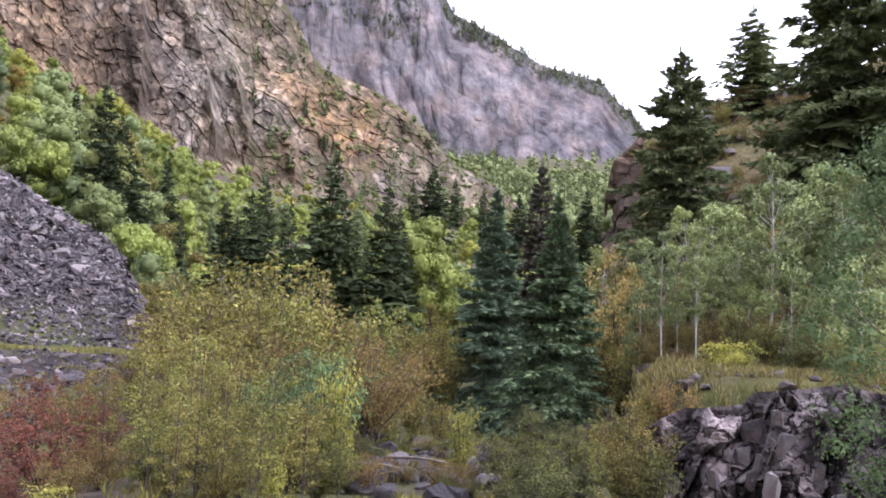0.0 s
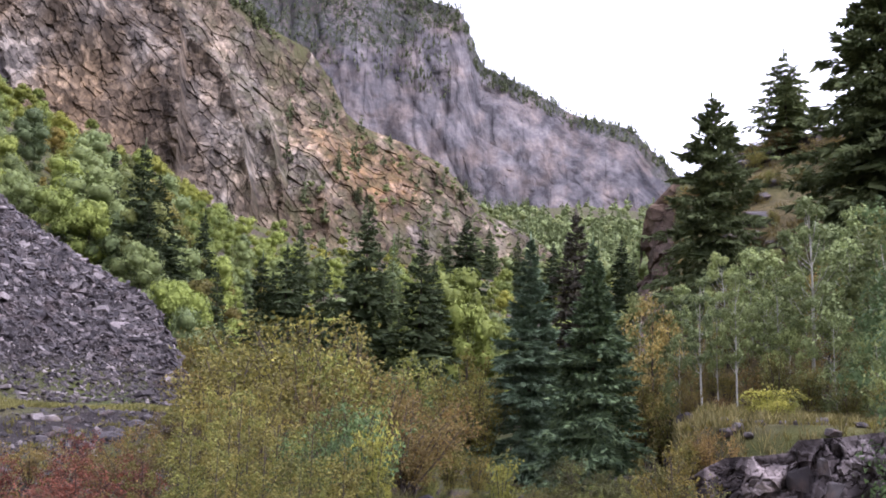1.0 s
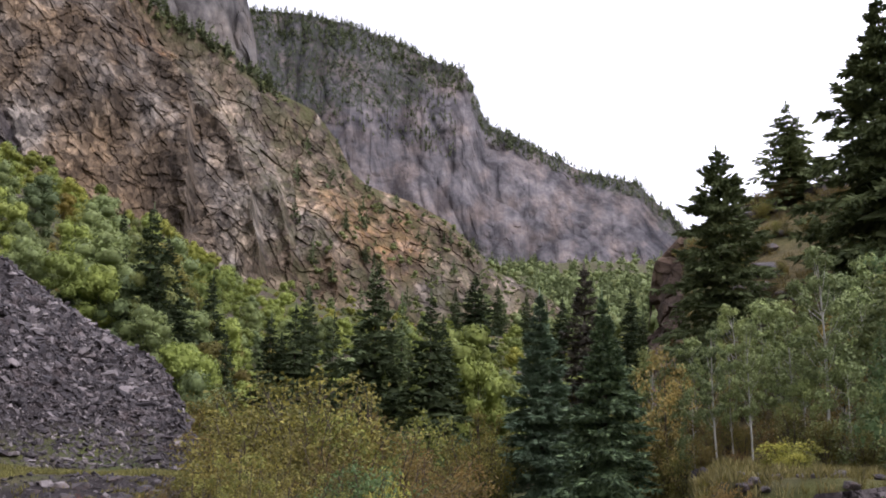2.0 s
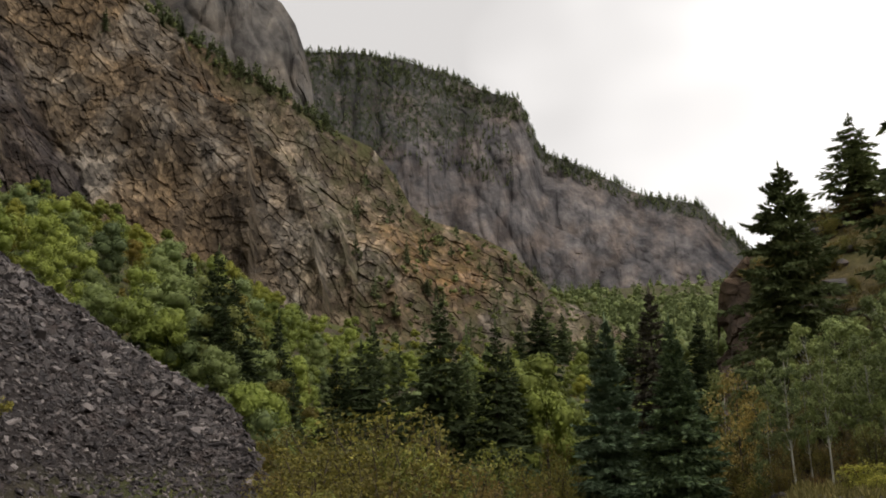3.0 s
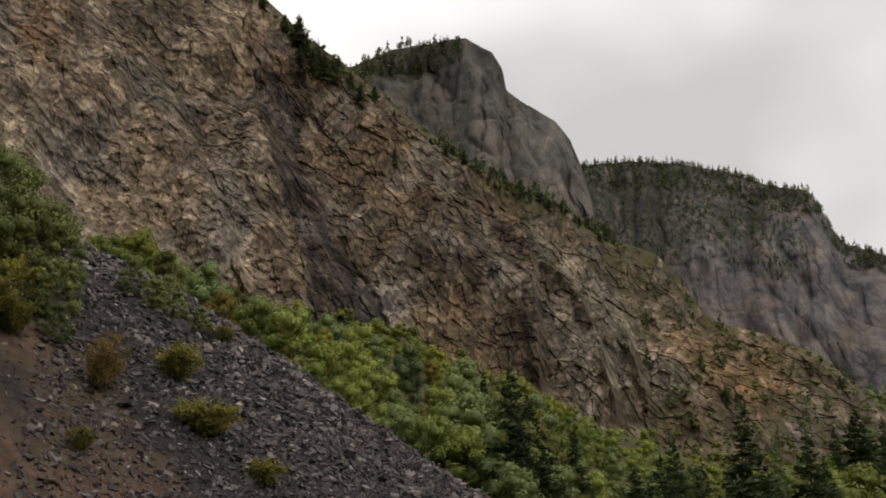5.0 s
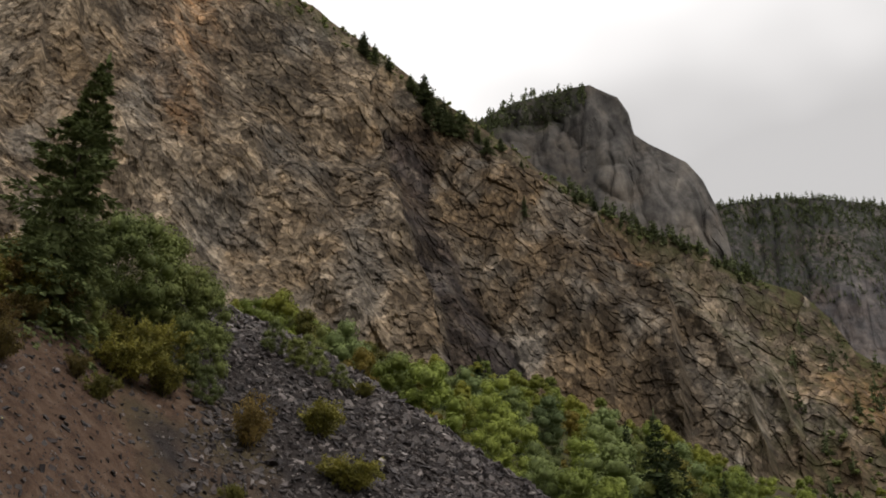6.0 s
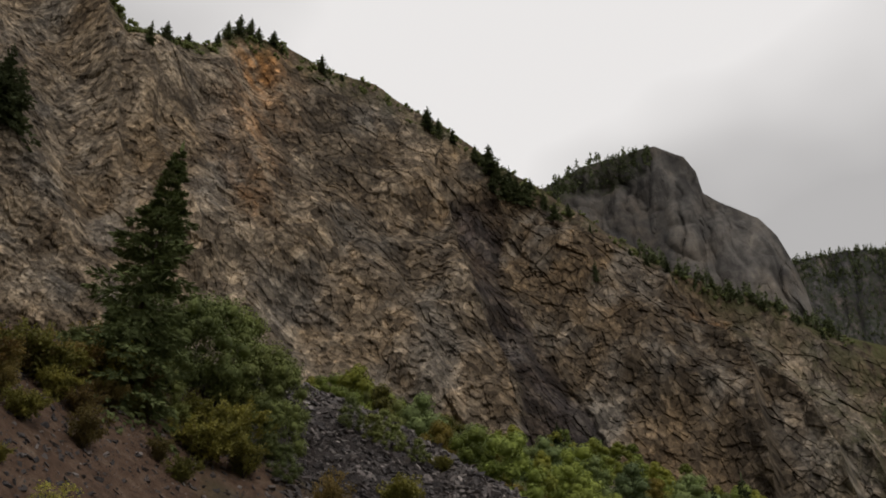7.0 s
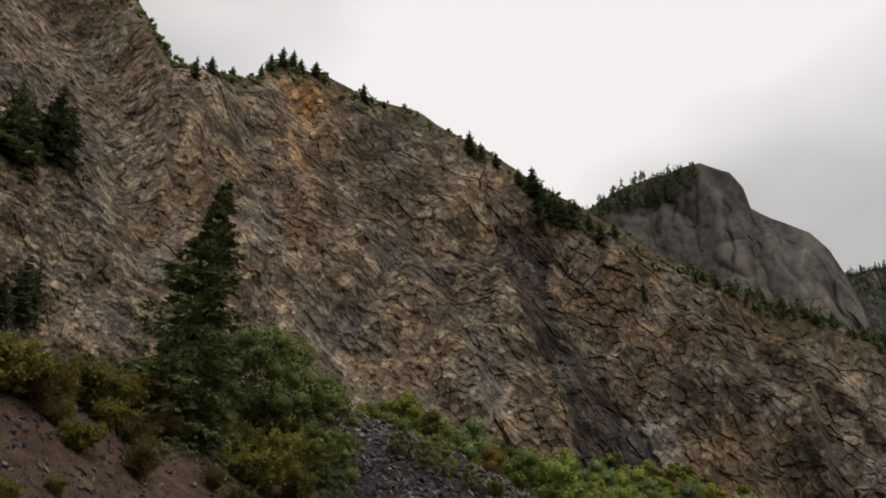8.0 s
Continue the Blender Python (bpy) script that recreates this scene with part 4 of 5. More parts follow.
def tree_at(kind, a, r, top, broad=1.0, sink=0.15, lean=(0, 0)):
    """Plant a tree at the bearing a, r metres away, whose tip stands top degrees above the eye."""
    p = place(a, r)
    tall = max(float(rise(r, top)) - p.z, 0.4)
    p.z -= sink
    return kind.plant(p, tall + sink, luck.uniform(0, 360), broad, lean)


near_spruce = [
    Kind("spruce_tree", "tree", "tall blue-green spruce with layered drooping branches", "valley spruces",
         conifer_meshes(31 + k, 15, w, 32, 9, 62, m, 0.3, 0.03, 0.42, 1.0, 0.12, 0.42, 1.15, 0.3), 15)
    for k, (w, m) in enumerate(((4.3, BLUE_SPRUCE), (4.8, GREEN_SPRUCE)))]
fir = Kind("fir_tree", "tree", "broad bushy green fir below the knoll", "knoll conifers", conifer_meshes(33, 15, 5.0, 30, 8, 40, SPRUCE, 0.45, 0.02, 0.6, taper=0.72), 15)
brown_spruce = Kind("spruce_tree", "tree", "old spruce with a brownish cone-laden top", "valley spruces", conifer_meshes(41, 15, 2.8, 40, 6, 24, OLD_SPRUCE, 0.35, 0.05, 0.6), 15)
sparse_spruce = Kind("spruce_tree", "tree", "thin ragged spruce on the rocky knoll", "knoll conifers", conifer_meshes(43, 9, 3.2, 20, 7, 30, SPRUCE, 0.4, 0.01, 0.5, 0.9), 9)
dark_fir = Kind("fir_tree", "tree", "broad dark fir with dense low boughs", "knoll conifers", conifer_meshes(44, 16, 6.0, 32, 8, 60, SPRUCE, 0.4, 0.02, 0.5, 0.9), 16)
bank_spruce = Kind("spruce_tree", "tree", "single dark spruce on the dirt bank among bushes", "", conifer_meshes(45, 18, 4.3, 42, 6, 54, SPRUCE, 0.45, 0.0, 0.42, 0.78, 0.15, 0.26), 18)
mid_spruce = [
    Kind("spruce_tree", "tree", "dark pointed spruce among the aspens", "grove spruces", conifer_meshes(51 + k, 12, w, 26, 7, 15, DEEP_SPRUCE, 0.3, 0.02, 0.9, 1.0, 0.24, 0.62), 12)
    for k, w in enumerate((2.7, 3.3, 2.5))]
light_spruce = Kind("spruce_tree", "tree", "slender light-green young spruce at the grove's edge", "grove spruces", conifer_meshes(57, 12, 2.0, 26, 6, 12, ASPEN_BLUE, 0.3, 0.03, 0.8), 12)
cliff_pine = [
    Kind("pine_tree", "tree", "small dark pine clinging to the cliff rim", "rim pines", conifer_meshes(61 + k, 10, w, 14, 7, 14, DARK_PINE, 0.5, 0.03, 1.7, 0.9, 0.3, 0.6), 10)
    for k, w in enumerate((2.5, 3.1, 3.6))]

# bearing, distance, elevation of the tip, kind, breadth
for a, r, top, kind, broad in (
        (3.1, 47, 9.5, near_spruce[0], 1.0), (6.65, 42, 9.3, near_spruce[1], 1.0), (5.75, 72, 11.0, brown_spruce, 1.15),
        (13.5, 57, 17.4, fir, 0.95), (17.65, 86, 19.7, sparse_spruce, 1.4), (22.9, 62, 24.5, dark_fir, 1.0), (26.5, 60, 22.0, dark_fir, 1.0), (20.9, 70, 15.3, dark_fir, 0.8),
        (11.8, 76, 11.6, fir, 1.0), (15.2, 74, 10.6, fir, 1.0), (19.8, 62, 11.5, fir, 0.9), (4.2, 64, 4.5, near_spruce[1], 1.2), (7.6, 66, 6.5, near_spruce[0], 1.1)):
    tree_at(kind, a, r, top, broad)
foot = place(-56.0, 60)
bank_spruce.plant(foot - Vector((0, 0, 0.2)), float(rise(60, 32.3)) - foot.z, 0, 1.0, (-4.1, 2.8))
for k, (a, r, top, broad) in enumerate((
        (-19.7, 90, 13.9, 1.05), (-18.7, 92, 12.2, 1.1), (-19.2, 88, 11.0, 1.2), (-21.3, 140, 13.6, 0.8), (-16.1, 112, 10.2, 0.9), (-15.2, 84, 6.9, 0.9), (-12.7, 100, 8.0, 1.1),
        (-11.3, 98, 8.5, 1.15), (-10.5, 108, 9.5, 1.0), (-9.0, 106, 8.2, 0.9), (-6.6, 95, 11.0, 1.05), (-3.4, 90, 9.5, 1.2), (-2.6, 94, 8.0, 1.1), (-7.5, 102, 7.5, 0.9),
        (-12.0, 104, 6.9, 1.1), (-5.9, 98, 8.6, 0.9), (-0.7, 310, 10.7, 1.3), (0.6, 420, 10.2, 1.1), (-1.9, 330, 9.9, 1.0), (-29.9, 240, 17.6, 0.9), (8.3, 240, 9.6, 1.2), (9.0, 200, 8.3, 1.1), (4.4, 300, 9.4, 1.0), (2.3, 340, 9.7, 1.0))):
    tree_at(mid_spruce[k % 3], a, r, top, broad)
for a, r, top in ((-5.1, 96, 9.3), (-4.6, 90, 6.5), (-6.0, 92, 5.0)):
    tree_at(light_spruce, a, r, top, 1.0)
# the cliff's own pines: bearing, elevation of the foot, height
for k, (a, e, tall) in enumerate((
        (-57.8, 37.7, 10), (-56.7, 37.9, 10), (-55.2, 38.0, 7), (-53.2, 38.3, 8), (-52.6, 38.9, 10), (-51.8, 39.1, 12), (-51.0, 39.1, 11), (-50.4, 38.9, 9), (-49.3, 38.7, 10), (-48.6, 38.4, 6), (-45.7, 37.6, 12),
        (-44.2, 37.3, 5), (-42.6, 36.8, 4), (-38.0, 34.7, 12), (-37.2, 34.4, 9), (-36.2, 33.9, 8), (-34.6, 32.8, 9), (-33.6, 32.0, 16), (-33.0, 31.6, 12), (-32.3, 31.2, 12), (-30.9, 31.0, 7),
        (-32.6, 30.6, 13), (-31.8, 30.3, 14), (-31.2, 30.2, 12), (-30.0, 29.9, 10), (-29.3, 29.3, 9), (-33.4, 31.0, 10), (-26.9, 25.6, 13), (-24.6, 26.9, 5), (-28.4, 29.4, 7), (-27.0, 28.4, 6),
        (-23.6, 26.2, 9), (-22.4, 25.7, 10), (-21.5, 25.4, 8), (-19.8, 24.6, 8), (-17.0, 23.0, 8), (-16.2, 22.9, 8), (-15.2, 22.0, 7), (-14.0, 21.0, 6),
        (-8.55, 13.3, 15), (-7.35, 11.5, 10), (-6.8, 11.3, 8), (-2.6, 12.7, 9), (-1.2, 11.9, 8), (-65.9, 31.7, 15), (-65.0, 31.5, 13), (-68.4, 31.2, 15), (-67.4, 31.0, 13), (-65.5, 23.0, 10), (-64.9, 23.2, 9), (-66.6, 22.6, 7))):
    p = on_face(BROWN_FACE, a, e)
    cliff_pine[k % 3].plant(p - Vector((0, 0, 0.4)), tall * (1.05 if -40 < a < -28 else 0.78) * (1.25 if a < -60 else 1.0), luck.uniform(0, 360), luck.uniform(0.75, 1.25))

# aspens of the grove below the cliff
grove = [
    Kind("aspen_tree", "tree", label, "aspen grove", broadleaf_meshes(71 + k, 9, w, 17, 150, 0.36, m, BARK, 0.08, 0.32, 0.008, 0.74), 9)
    for k, (w, m, label) in enumerate((
        (5.6, ASPEN, "rounded green aspen in the hillside grove"), (5.8, ASPEN_BLUE, "dense cool-green aspen in the hillside grove"), (4.8, ASPEN_GOLD, "yellow-green turning aspen in the hillside grove"),
        (5.6, OLIVE, "olive-brown autumn aspen in the hillside grove"), (5.4, ASPEN, "leafy mid-green aspen in the hillside grove"), (5.6, BANK_GREEN, "dark green aspen in the hillside grove")))]
count, tries = 0, 0
spots = []
while count < 286 and tries < 12000:
    tries += 1
    a = luck.uniform(-45, 8) if luck.random() < 0.62 else luck.uniform(-20, 2)
    lo = 118 if a < -15 else 112
    hi = float(cliff_foot_distance(a)) * 0.97
    if a < -15:
        R, Z = ground_nodes(np.array([a]))
        lo = float(R[5][0]) * 1.03
    r = lo + (hi - lo) * luck.random() ** (1.15 if a < -15 else 1.8)
    p = place(a, r)
    if any((p.x - q.x) ** 2 + (p.y - q.y) ** 2 < (0.019 * r + 1.5) ** 2 for q in spots) or (a > -3 and luck.random() < 0.3):
        continue
    spots.append(p)
    count += 1
    upper = (r - lo) / (hi - lo)
    chance = luck.random()
    if a < -33 or upper > 0.42:
        k = 0 if chance < 0.2 else 2 if chance < 0.8 else 4
        if a < -27:
            k = 0 if chance < 0.3 else 1 if chance < 0.5 else 3 if chance < 0.7 else 2 if chance < 0.85 else 5
    else:
        k = 1 if chance < 0.4 else 5 if chance < 0.55 else 0 if chance < 0.72 else 3 if chance < 0.87 else 2
    if a > -16:
        k = 0 if chance < 0.3 else 1 if chance < 0.6 else 4 if chance < 0.85 else 2
    if a > -17 and upper < 0.25:
        k = 3 if chance < 0.2 else 4 if chance < 0.5 else 1 if chance < 0.75 else 0
    grove[k].plant(p - Vector((0, 0, 0.3)), luck.uniform(6.0, 10.0) * (0.85 if upper > 0.75 else 1.0), luck.uniform(0, 360), luck.uniform(0.85, 1.15))
for k in range(11):
    a = -26 + k * 0.95
    if -20.9 < a < -17.6:
        continue
    r = float(ground_nodes(np.array([a]))[0][5][0]) * luck.uniform(1.02, 1.12)
    grove[(1, 5, 0, 1, 4)[k % 5]].plant(place(a, r) - Vector((0, 0, 0.3)), luck.uniform(6.0, 8.0), luck.uniform(0, 360), 1.0)
tree_at(grove[0], -1.2, 100, 7.7, 0.95)
tree_at(grove[4], -2.0, 98, 6.4, 0.8)
tree_at(grove[0], -0.6, 96, 5.6, 0.8)

# aspens and bushes before the knoll
knoll_aspen = [
    Kind("aspen_tree", "tree", "slim aspen with a white trunk and airy grey-green leaves", "knoll aspens", broadleaf_meshes(81 + k, 7, w, 34, 130, 0.14, m, PALE_BARK, 0.3, 0.23, 0.009, 0.3), 7)
    for k, (w, m) in enumerate(((3.0, KNOLL_LEAF), (2.5, KNOLL_LEAF), (2.8, GREY_GREEN)))]
for k, (a, r, top, broad) in enumerate((
        (16.4, 46, 8.8, 1.1), (20.6, 45, 9.4, 1.1), (22.1, 43, 9.7, 1.15), (15.6, 52, 9.0, 1.1), (13.7, 50, 8.8, 1.0), (17.4, 50, 9.2, 1.1), (19.6, 50, 10.2, 1.1),
        (21.4, 52, 11.2, 1.1), (23.4, 47, 11.0, 1.2), (11.8, 52, 7.0, 1.1), (10.6, 58, 6.8, 1.0), (9.7, 54, 6.6, 0.8), (24.6, 44, 9.0, 1.2), )):
    tree_at(knoll_aspen[k % 3], a, r, top, broad)
tall_aspen = Kind("aspen_tree", "tree", "tall slim aspen with a bare white trunk and a thin crown", "knoll aspens", broadleaf_meshes(87, 8, 2.4, 26, 130, 0.14, KNOLL_LEAF, PALE_BARK, 0.36, 0.24, 0.0095), 8)
for a, r, top, broad in ((18.6, 42, 12.0, 1.0), (12.8, 41, 7.7, 0.9), (14.7, 41, 7.9, 0.8), (13.7, 42, 6.8, 0.7), (16.9, 43, 8.2, 0.9)):
    tree_at(tall_aspen, a, r, top, broad)
young_aspen = Kind("aspen_shrub", "shrub", "young grey-green aspen thicket above the rock ledge", "knoll aspens", broadleaf_meshes(88, 4, 3.2, 34, 110, 0.12, KNOLL_LEAF, PALE_BARK, 0.06, 0.2, 0.008), 4)
for a, r, top, broad in ((17.4, 42, 4.4, 0.8), (19.9, 41, 5.4, 0.9), (21.8, 40, 4.6, 0.9), (23.4, 39, 5.8, 1.0), (22.2, 44, 7.4, 0.9), (16.4, 46, 6.2, 0.8), (11.6, 44, 4.0, 0.7)):
    tree_at(young_aspen, a, r, top, broad)
bronze_aspen = Kind("aspen_tree", "tree", "small aspen with bronze autumn leaves", "knoll aspens", broadleaf_meshes(85, 6, 3.0, 22, 90, 0.14, BRONZE, BARK, 0.15, 0.27, 0.009), 6)
for a, r, top, broad in ((10.4, 50, 6.2, 0.75), (11.0, 47, 4.6, 0.8), (19.3, 47, 8.0, 0.9), (13.0, 47, 5.0, 0.9), (22.8, 45, 7.6, 1.0)):
    tree_at(bronze_aspen, a, r, top, broad)
near_tree = Kind("alder_tree", "tree", "tall leafy grey-green alder beside the rock ledge", "", broadleaf_meshes(91, 9, 4.4, 80, 130, 0.1, ALDER, BARK, 0.05, 0.2, 0.006), 9)
tree_at(near_tree, 25.4, 23, 13.5, 1.0)


def shrub_kinds(name, label, group, foliage, seeds, height, width, stems, leaves, size, bark=BARK):
    return [Kind(name, "shrub", label, group, shrub_meshes(s, height, width, stems, leaves, size, foliage, bark), height) for s in seeds]


willow = shrub_kinds("willow_shrub", "olive-gold willow shrub with thin dark stems", "willow thicket", OLIVE, (101, 102, 103), 4.0, 2.9, 15, 4400, 0.1)
green_willow = shrub_kinds("willow_shrub", "green willow shrub with thin dark stems", "willow thicket", FRESH_WILLOW, (105, 106), 3.5, 2.8, 14, 3800, 0.1)
mixed_willow = shrub_kinds("willow_shrub", "yellowish-green willow shrub with bare lower stems", "willow thicket", PALE_WILLOW, (107, 110), 3.8, 2.6, 13, 3800, 0.1)
dark_willow = shrub_kinds("willow_shrub", "dark green willow shrub below the spruces", "willow thicket", DARK_OLIVE, (127, 128), 3.6, 2.8, 14, 4000, 0.115)
rusty = shrub_kinds("dogwood_shrub", "rust-brown autumn shrub in the hollow", "autumn shrubs", RUST, (108, 109), 2.2, 2.6, 12, 3600, 0.065)
red = shrub_kinds("dogwood_shrub", "dark red autumn shrub near the track", "autumn shrubs", RED, (111, 112), 2.2, 2.8, 12, 3600, 0.065)
alder_bush = shrub_kinds("alder_shrub", "dense cool green alder shrub in the hollow", "willow thicket", ALDER, (129, 130), 3.5, 3.0, 14, 4600, 0.105)
yellow = shrub_kinds("birch_shrub", "bright yellow leafy shrub", "autumn shrubs", YELLOW, (114, 115), 2.2, 1.3, 7, 1500, 0.09)
low_bush = shrub_kinds("scrub_bush", "low olive-yellow bush on the scree", "scree bushes", SCRUB, (117, 118), 1.8, 2.8, 20, 5200, 0.12)
bank_bush = shrub_kinds("scrub_bush", "rust-tinged bush on the dirt bank", "bank bushes", RUST, (120, 121), 2.2, 3.0, 18, 4800, 0.125)
bank_aspen = [
    Kind("aspen_shrub", "shrub", "dense rounded green aspen thicket on the bank", "bank bushes", broadleaf_meshes(s, 4.5, 4.4, 30, 150, 0.15, BANK_GREEN, BARK, 0.04, 0.26, 0.01, 0.5), 4.5)
    for s in (123, 124)]

sapling = Kind("alder_sapling", "tree", "thin dark-stemmed sapling with sparse olive leaves", "saplings", broadleaf_meshes(95, 5, 1.9, 34, 36, 0.09, FRESH_WILLOW, BARK, 0.2, 0.19, 0.0065), 5)
for a, r, top in ((-18.5, 16.5, -1.4), (-12.9, 16, 0.2), (-9.3, 17.5, -0.4), (-15.2, 18, 0.6), (-6.6, 19, -1.6), (8.6, 22, -3.2), (5.6, 22, -2.6), (-11.2, 18.5, 1.0), (-13.9, 20, 1.8), (-8.2, 21, 0.6), (-16.6, 19, 0.2), (-10.4, 15, -2.2), (-13.4, 15, 0.6), (-12.0, 14.5, -0.6), (-7.4, 16, -2.4), (-9.9, 14, -3.0), (-14.6, 13.5, -2.0), (-16.0, 14, -1.0), (-5.4, 17, -3.4), (6.6, 18, -4.2), (9.4, 19, -4.4), (4.0, 18, -4.6)):
    tree_at(sapling, a, r, top, 1.0)

# the thicket in the hollow: bearing, distance, elevation of the top, kinds
for a, r, top, kinds, broad in (
        (-11.9, 34, 4.9, willow, 1.2), (-9.8, 33, 5.4, willow, 1.0), (-7.3, 34, 4.2, mixed_willow, 0.9), (-13.6, 31, 3.0, willow, 1.1), (-6.0, 32, 2.4, rusty, 0.9), (-10.5, 28, 3.2, willow, 1.1), (-7.0, 21, -0.2, alder_bush, 1.0), (-7.9, 19.5, -2.0, alder_bush, 0.8), (-5.7, 19.5, -0.4, yellow, 0.5),
        (-14.6, 24, 1.2, mixed_willow, 1.0), (-12.4, 23, 1.0, willow, 0.9), (-15.6, 21, -0.6, willow, 1.0), (-10.0, 21, -1.8, alder_bush, 0.8), (-9.0, 24, 1.6, rusty, 0.6), (-13.2, 18, -3.2, green_willow, 0.9), (-16.0, 17, -4.2, green_willow, 1.0), (-11.0, 17, -4.6, mixed_willow, 1.0),
        (-8.2, 19, -2.6, mixed_willow, 1.1), (-8.0, 24, -1.4, alder_bush, 0.9), (-9.2, 16, -5.8, yellow, 0.9), (-14.8, 15.5, -5.2, green_willow, 1.2), (-18.4, 16, -4.8, rusty, 1.0), (-12.2, 14.5, -6.2, willow, 1.2), (-6.6, 17, -5.8, willow, 1.2),
        (-3.4, 35, 0.6, rusty, 1.0), (-0.4, 48, 3.2, willow, 0.8), (-1.3, 46, 0.6, mixed_willow, 0.8), (0.4, 46, 1.8, willow, 0.7), (-2.4, 52, 1.0, rusty, 0.8),
        (-6.0, 24, 0.0, yellow, 0.55), (1.6, 22, -2.3, yellow, 0.65), (-4.1, 30, 0.6, rusty, 0.9), (-5.1, 31, 0.0, mixed_willow, 0.7), (-4.0, 70, 1.6, alder_bush, 1.0), (-5.6, 74, 2.2, green_willow, 1.0), (-1.6, 72, 1.4, alder_bush, 0.9), (-7.4, 76, 3.4, mixed_willow, 1.0), (-9.4, 72, 4.0, rusty, 1.0), (-12.2, 70, 4.6, mixed_willow, 1.0), (0.8, 70, 2.0, green_willow, 0.9), (-2.6, 42, -0.2, green_willow, 0.7), (-1.4, 38, -1.8, green_willow, 0.9), (0.2, 36, -2.6, mixed_willow, 0.8), (-2.6, 33, -3.2, green_willow, 0.7), (1.4, 33, -3.6, willow, 0.7), (-2.0, 22, -6.6, rusty, 0.8), (2.4, 19, -6.4, rusty, 0.8), (-5.2, 20, -5.0, mixed_willow, 0.8), (-8.4, 30, 3.4, green_willow, 0.8), (9.6, 23, -5.6, dark_willow, 0.8), (-21.6, 17, -3.9, red, 1.3), (-24.0, 15, -5.1, red, 1.3), (-19.4, 18, -3.1, red, 0.8), (-23.0, 13, -6.9, red, 1.1), (-20.2, 14.5, -6.3, rusty, 1.2), (-26.5, 16, -4.7, rusty, 1.2), (-18.6, 22, -2.1, rusty, 0.9),
        (-21.0, 12.6, -7.6, yellow, 1.6), (5.4, 27, -2.0, willow, 0.9), (7.4, 29, -2.6, green_willow, 0.9), (8.8, 28, -3.0, willow, 0.9), (4.6, 19, -5.0, rusty, 1.1), (6.8, 20, -4.6, willow, 1.0), (8.0, 23, -3.4, mixed_willow, 1.2), (5.9, 22.5, -3.4, willow, 1.2), (3.8, 22, -3.6, mixed_willow, 1.2), (7.2, 17, -5.6, willow, 1.4), (4.4, 16, -6.2, willow, 1.4), (10.6, 25, -4.0, mixed_willow, 1.0), (-3.8, 19, -5.8, rusty, 1.0), 
        (5.2, 19.5, -4.6, willow, 1.2), (6.6, 18, -5.4, green_willow, 1.2), (8.4, 19, -4.8, willow, 1.2), (-5.6, 19, -5.0, green_willow, 1.0), 
        (10.3, 27.5, -1.4, willow, 0.7), (11.3, 26.6, -1.8, willow, 0.7), (12.4, 26.2, -3.6, dark_willow, 0.7), (9.2, 30, -3.2, mixed_willow, 0.9), (13.2, 30.6, -0.6, rusty, 0.8), (12.2, 30.8, -1.2, willow, 0.8),
        (-25.4, 22, -3.3, red, 1.1), (-22.6, 23, -2.9, red, 1.0), (-20.6, 25, -2.5, rusty, 1.0), (-24.2, 27, -2.3, rusty, 1.0), (-21.6, 29, -1.9, red, 0.8), (-19.0, 27, -1.6, rusty, 0.8), (-17.0, 32, -0.4, rusty, 0.8),
        (12.6, 43, 2.6, rusty, 1.0), (14.2, 42, 2.2, mixed_willow, 1.0), (13.4, 45, 3.4, green_willow, 1.0), (15.6, 43, 2.8, rusty, 1.0), (11.6, 47, 3.2, willow, 1.0), (17.6, 44, 3.2, rusty, 0.9),
        (9.5, 54, 4.6, rusty, 0.5), (10.4, 50, 2.0, mixed_willow, 0.8), (9.0, 50, 0.4, willow, 0.8), (11.0, 44, 1.0, green_willow, 1.0), (18.5, 56, 7.7, rusty, 1.2), (19.6, 55, 7.3, rusty, 1.0), (16.3, 36, 1.6, yellow, 1.8), (15.5, 36.5, 1.0, yellow, 1.6), (17.1, 36, 1.2, yellow, 1.6), (16.7, 35, 0.7, yellow, 1.6),
        (12.0, 40, 1.6, willow, 1.1), (13.8, 39, 0.9, rusty, 1.0), (18.4, 40, 3.0, green_willow, 1.0), (20.4, 39, 2.2, green_willow, 1.1), (22.4, 37, 2.0, green_willow, 1.1), (16.8, 41, 3.4, green_willow, 1.0), (23.6, 35, 1.4, green_willow, 1.0),
        (-16.8, 64, 3.2, willow, 1.0), (-15.6, 58, 1.8, rusty, 1.1), (-15.2, 66, 4.2, willow, 1.2), (-14.0, 50, 3.2, willow, 1.2), (-4.0, 60, 3.0, green_willow, 1.1), (-1.0, 62, 1.2, willow, 1.1), (8.9, 58, 3.2, green_willow, 1.1)):
    if 1.6 < a < 10.6 and r < 31 and kinds is not yellow:
        kinds, top = dark_willow, top - 0.7
    tree_at(kinds[int(luck.integers(len(kinds)))], a, r, top, broad * (1.0 if r > 36 else 1.1), 0.1)


# low weeds on the floor of the hollow
for k in range(46):
    a, r = luck.uniform(-5.5, 2.5), luck.uniform(19, 36)
    kinds = (green_willow, rusty, mixed_willow, dark_willow)[k % 4]
    kinds[int(luck.integers(2))].plant(place(a, r) - Vector((0, 0, 0.05)), luck.uniform(0.3, 0.8), luck.uniform(0, 360), luck.uniform(1.0, 1.6))


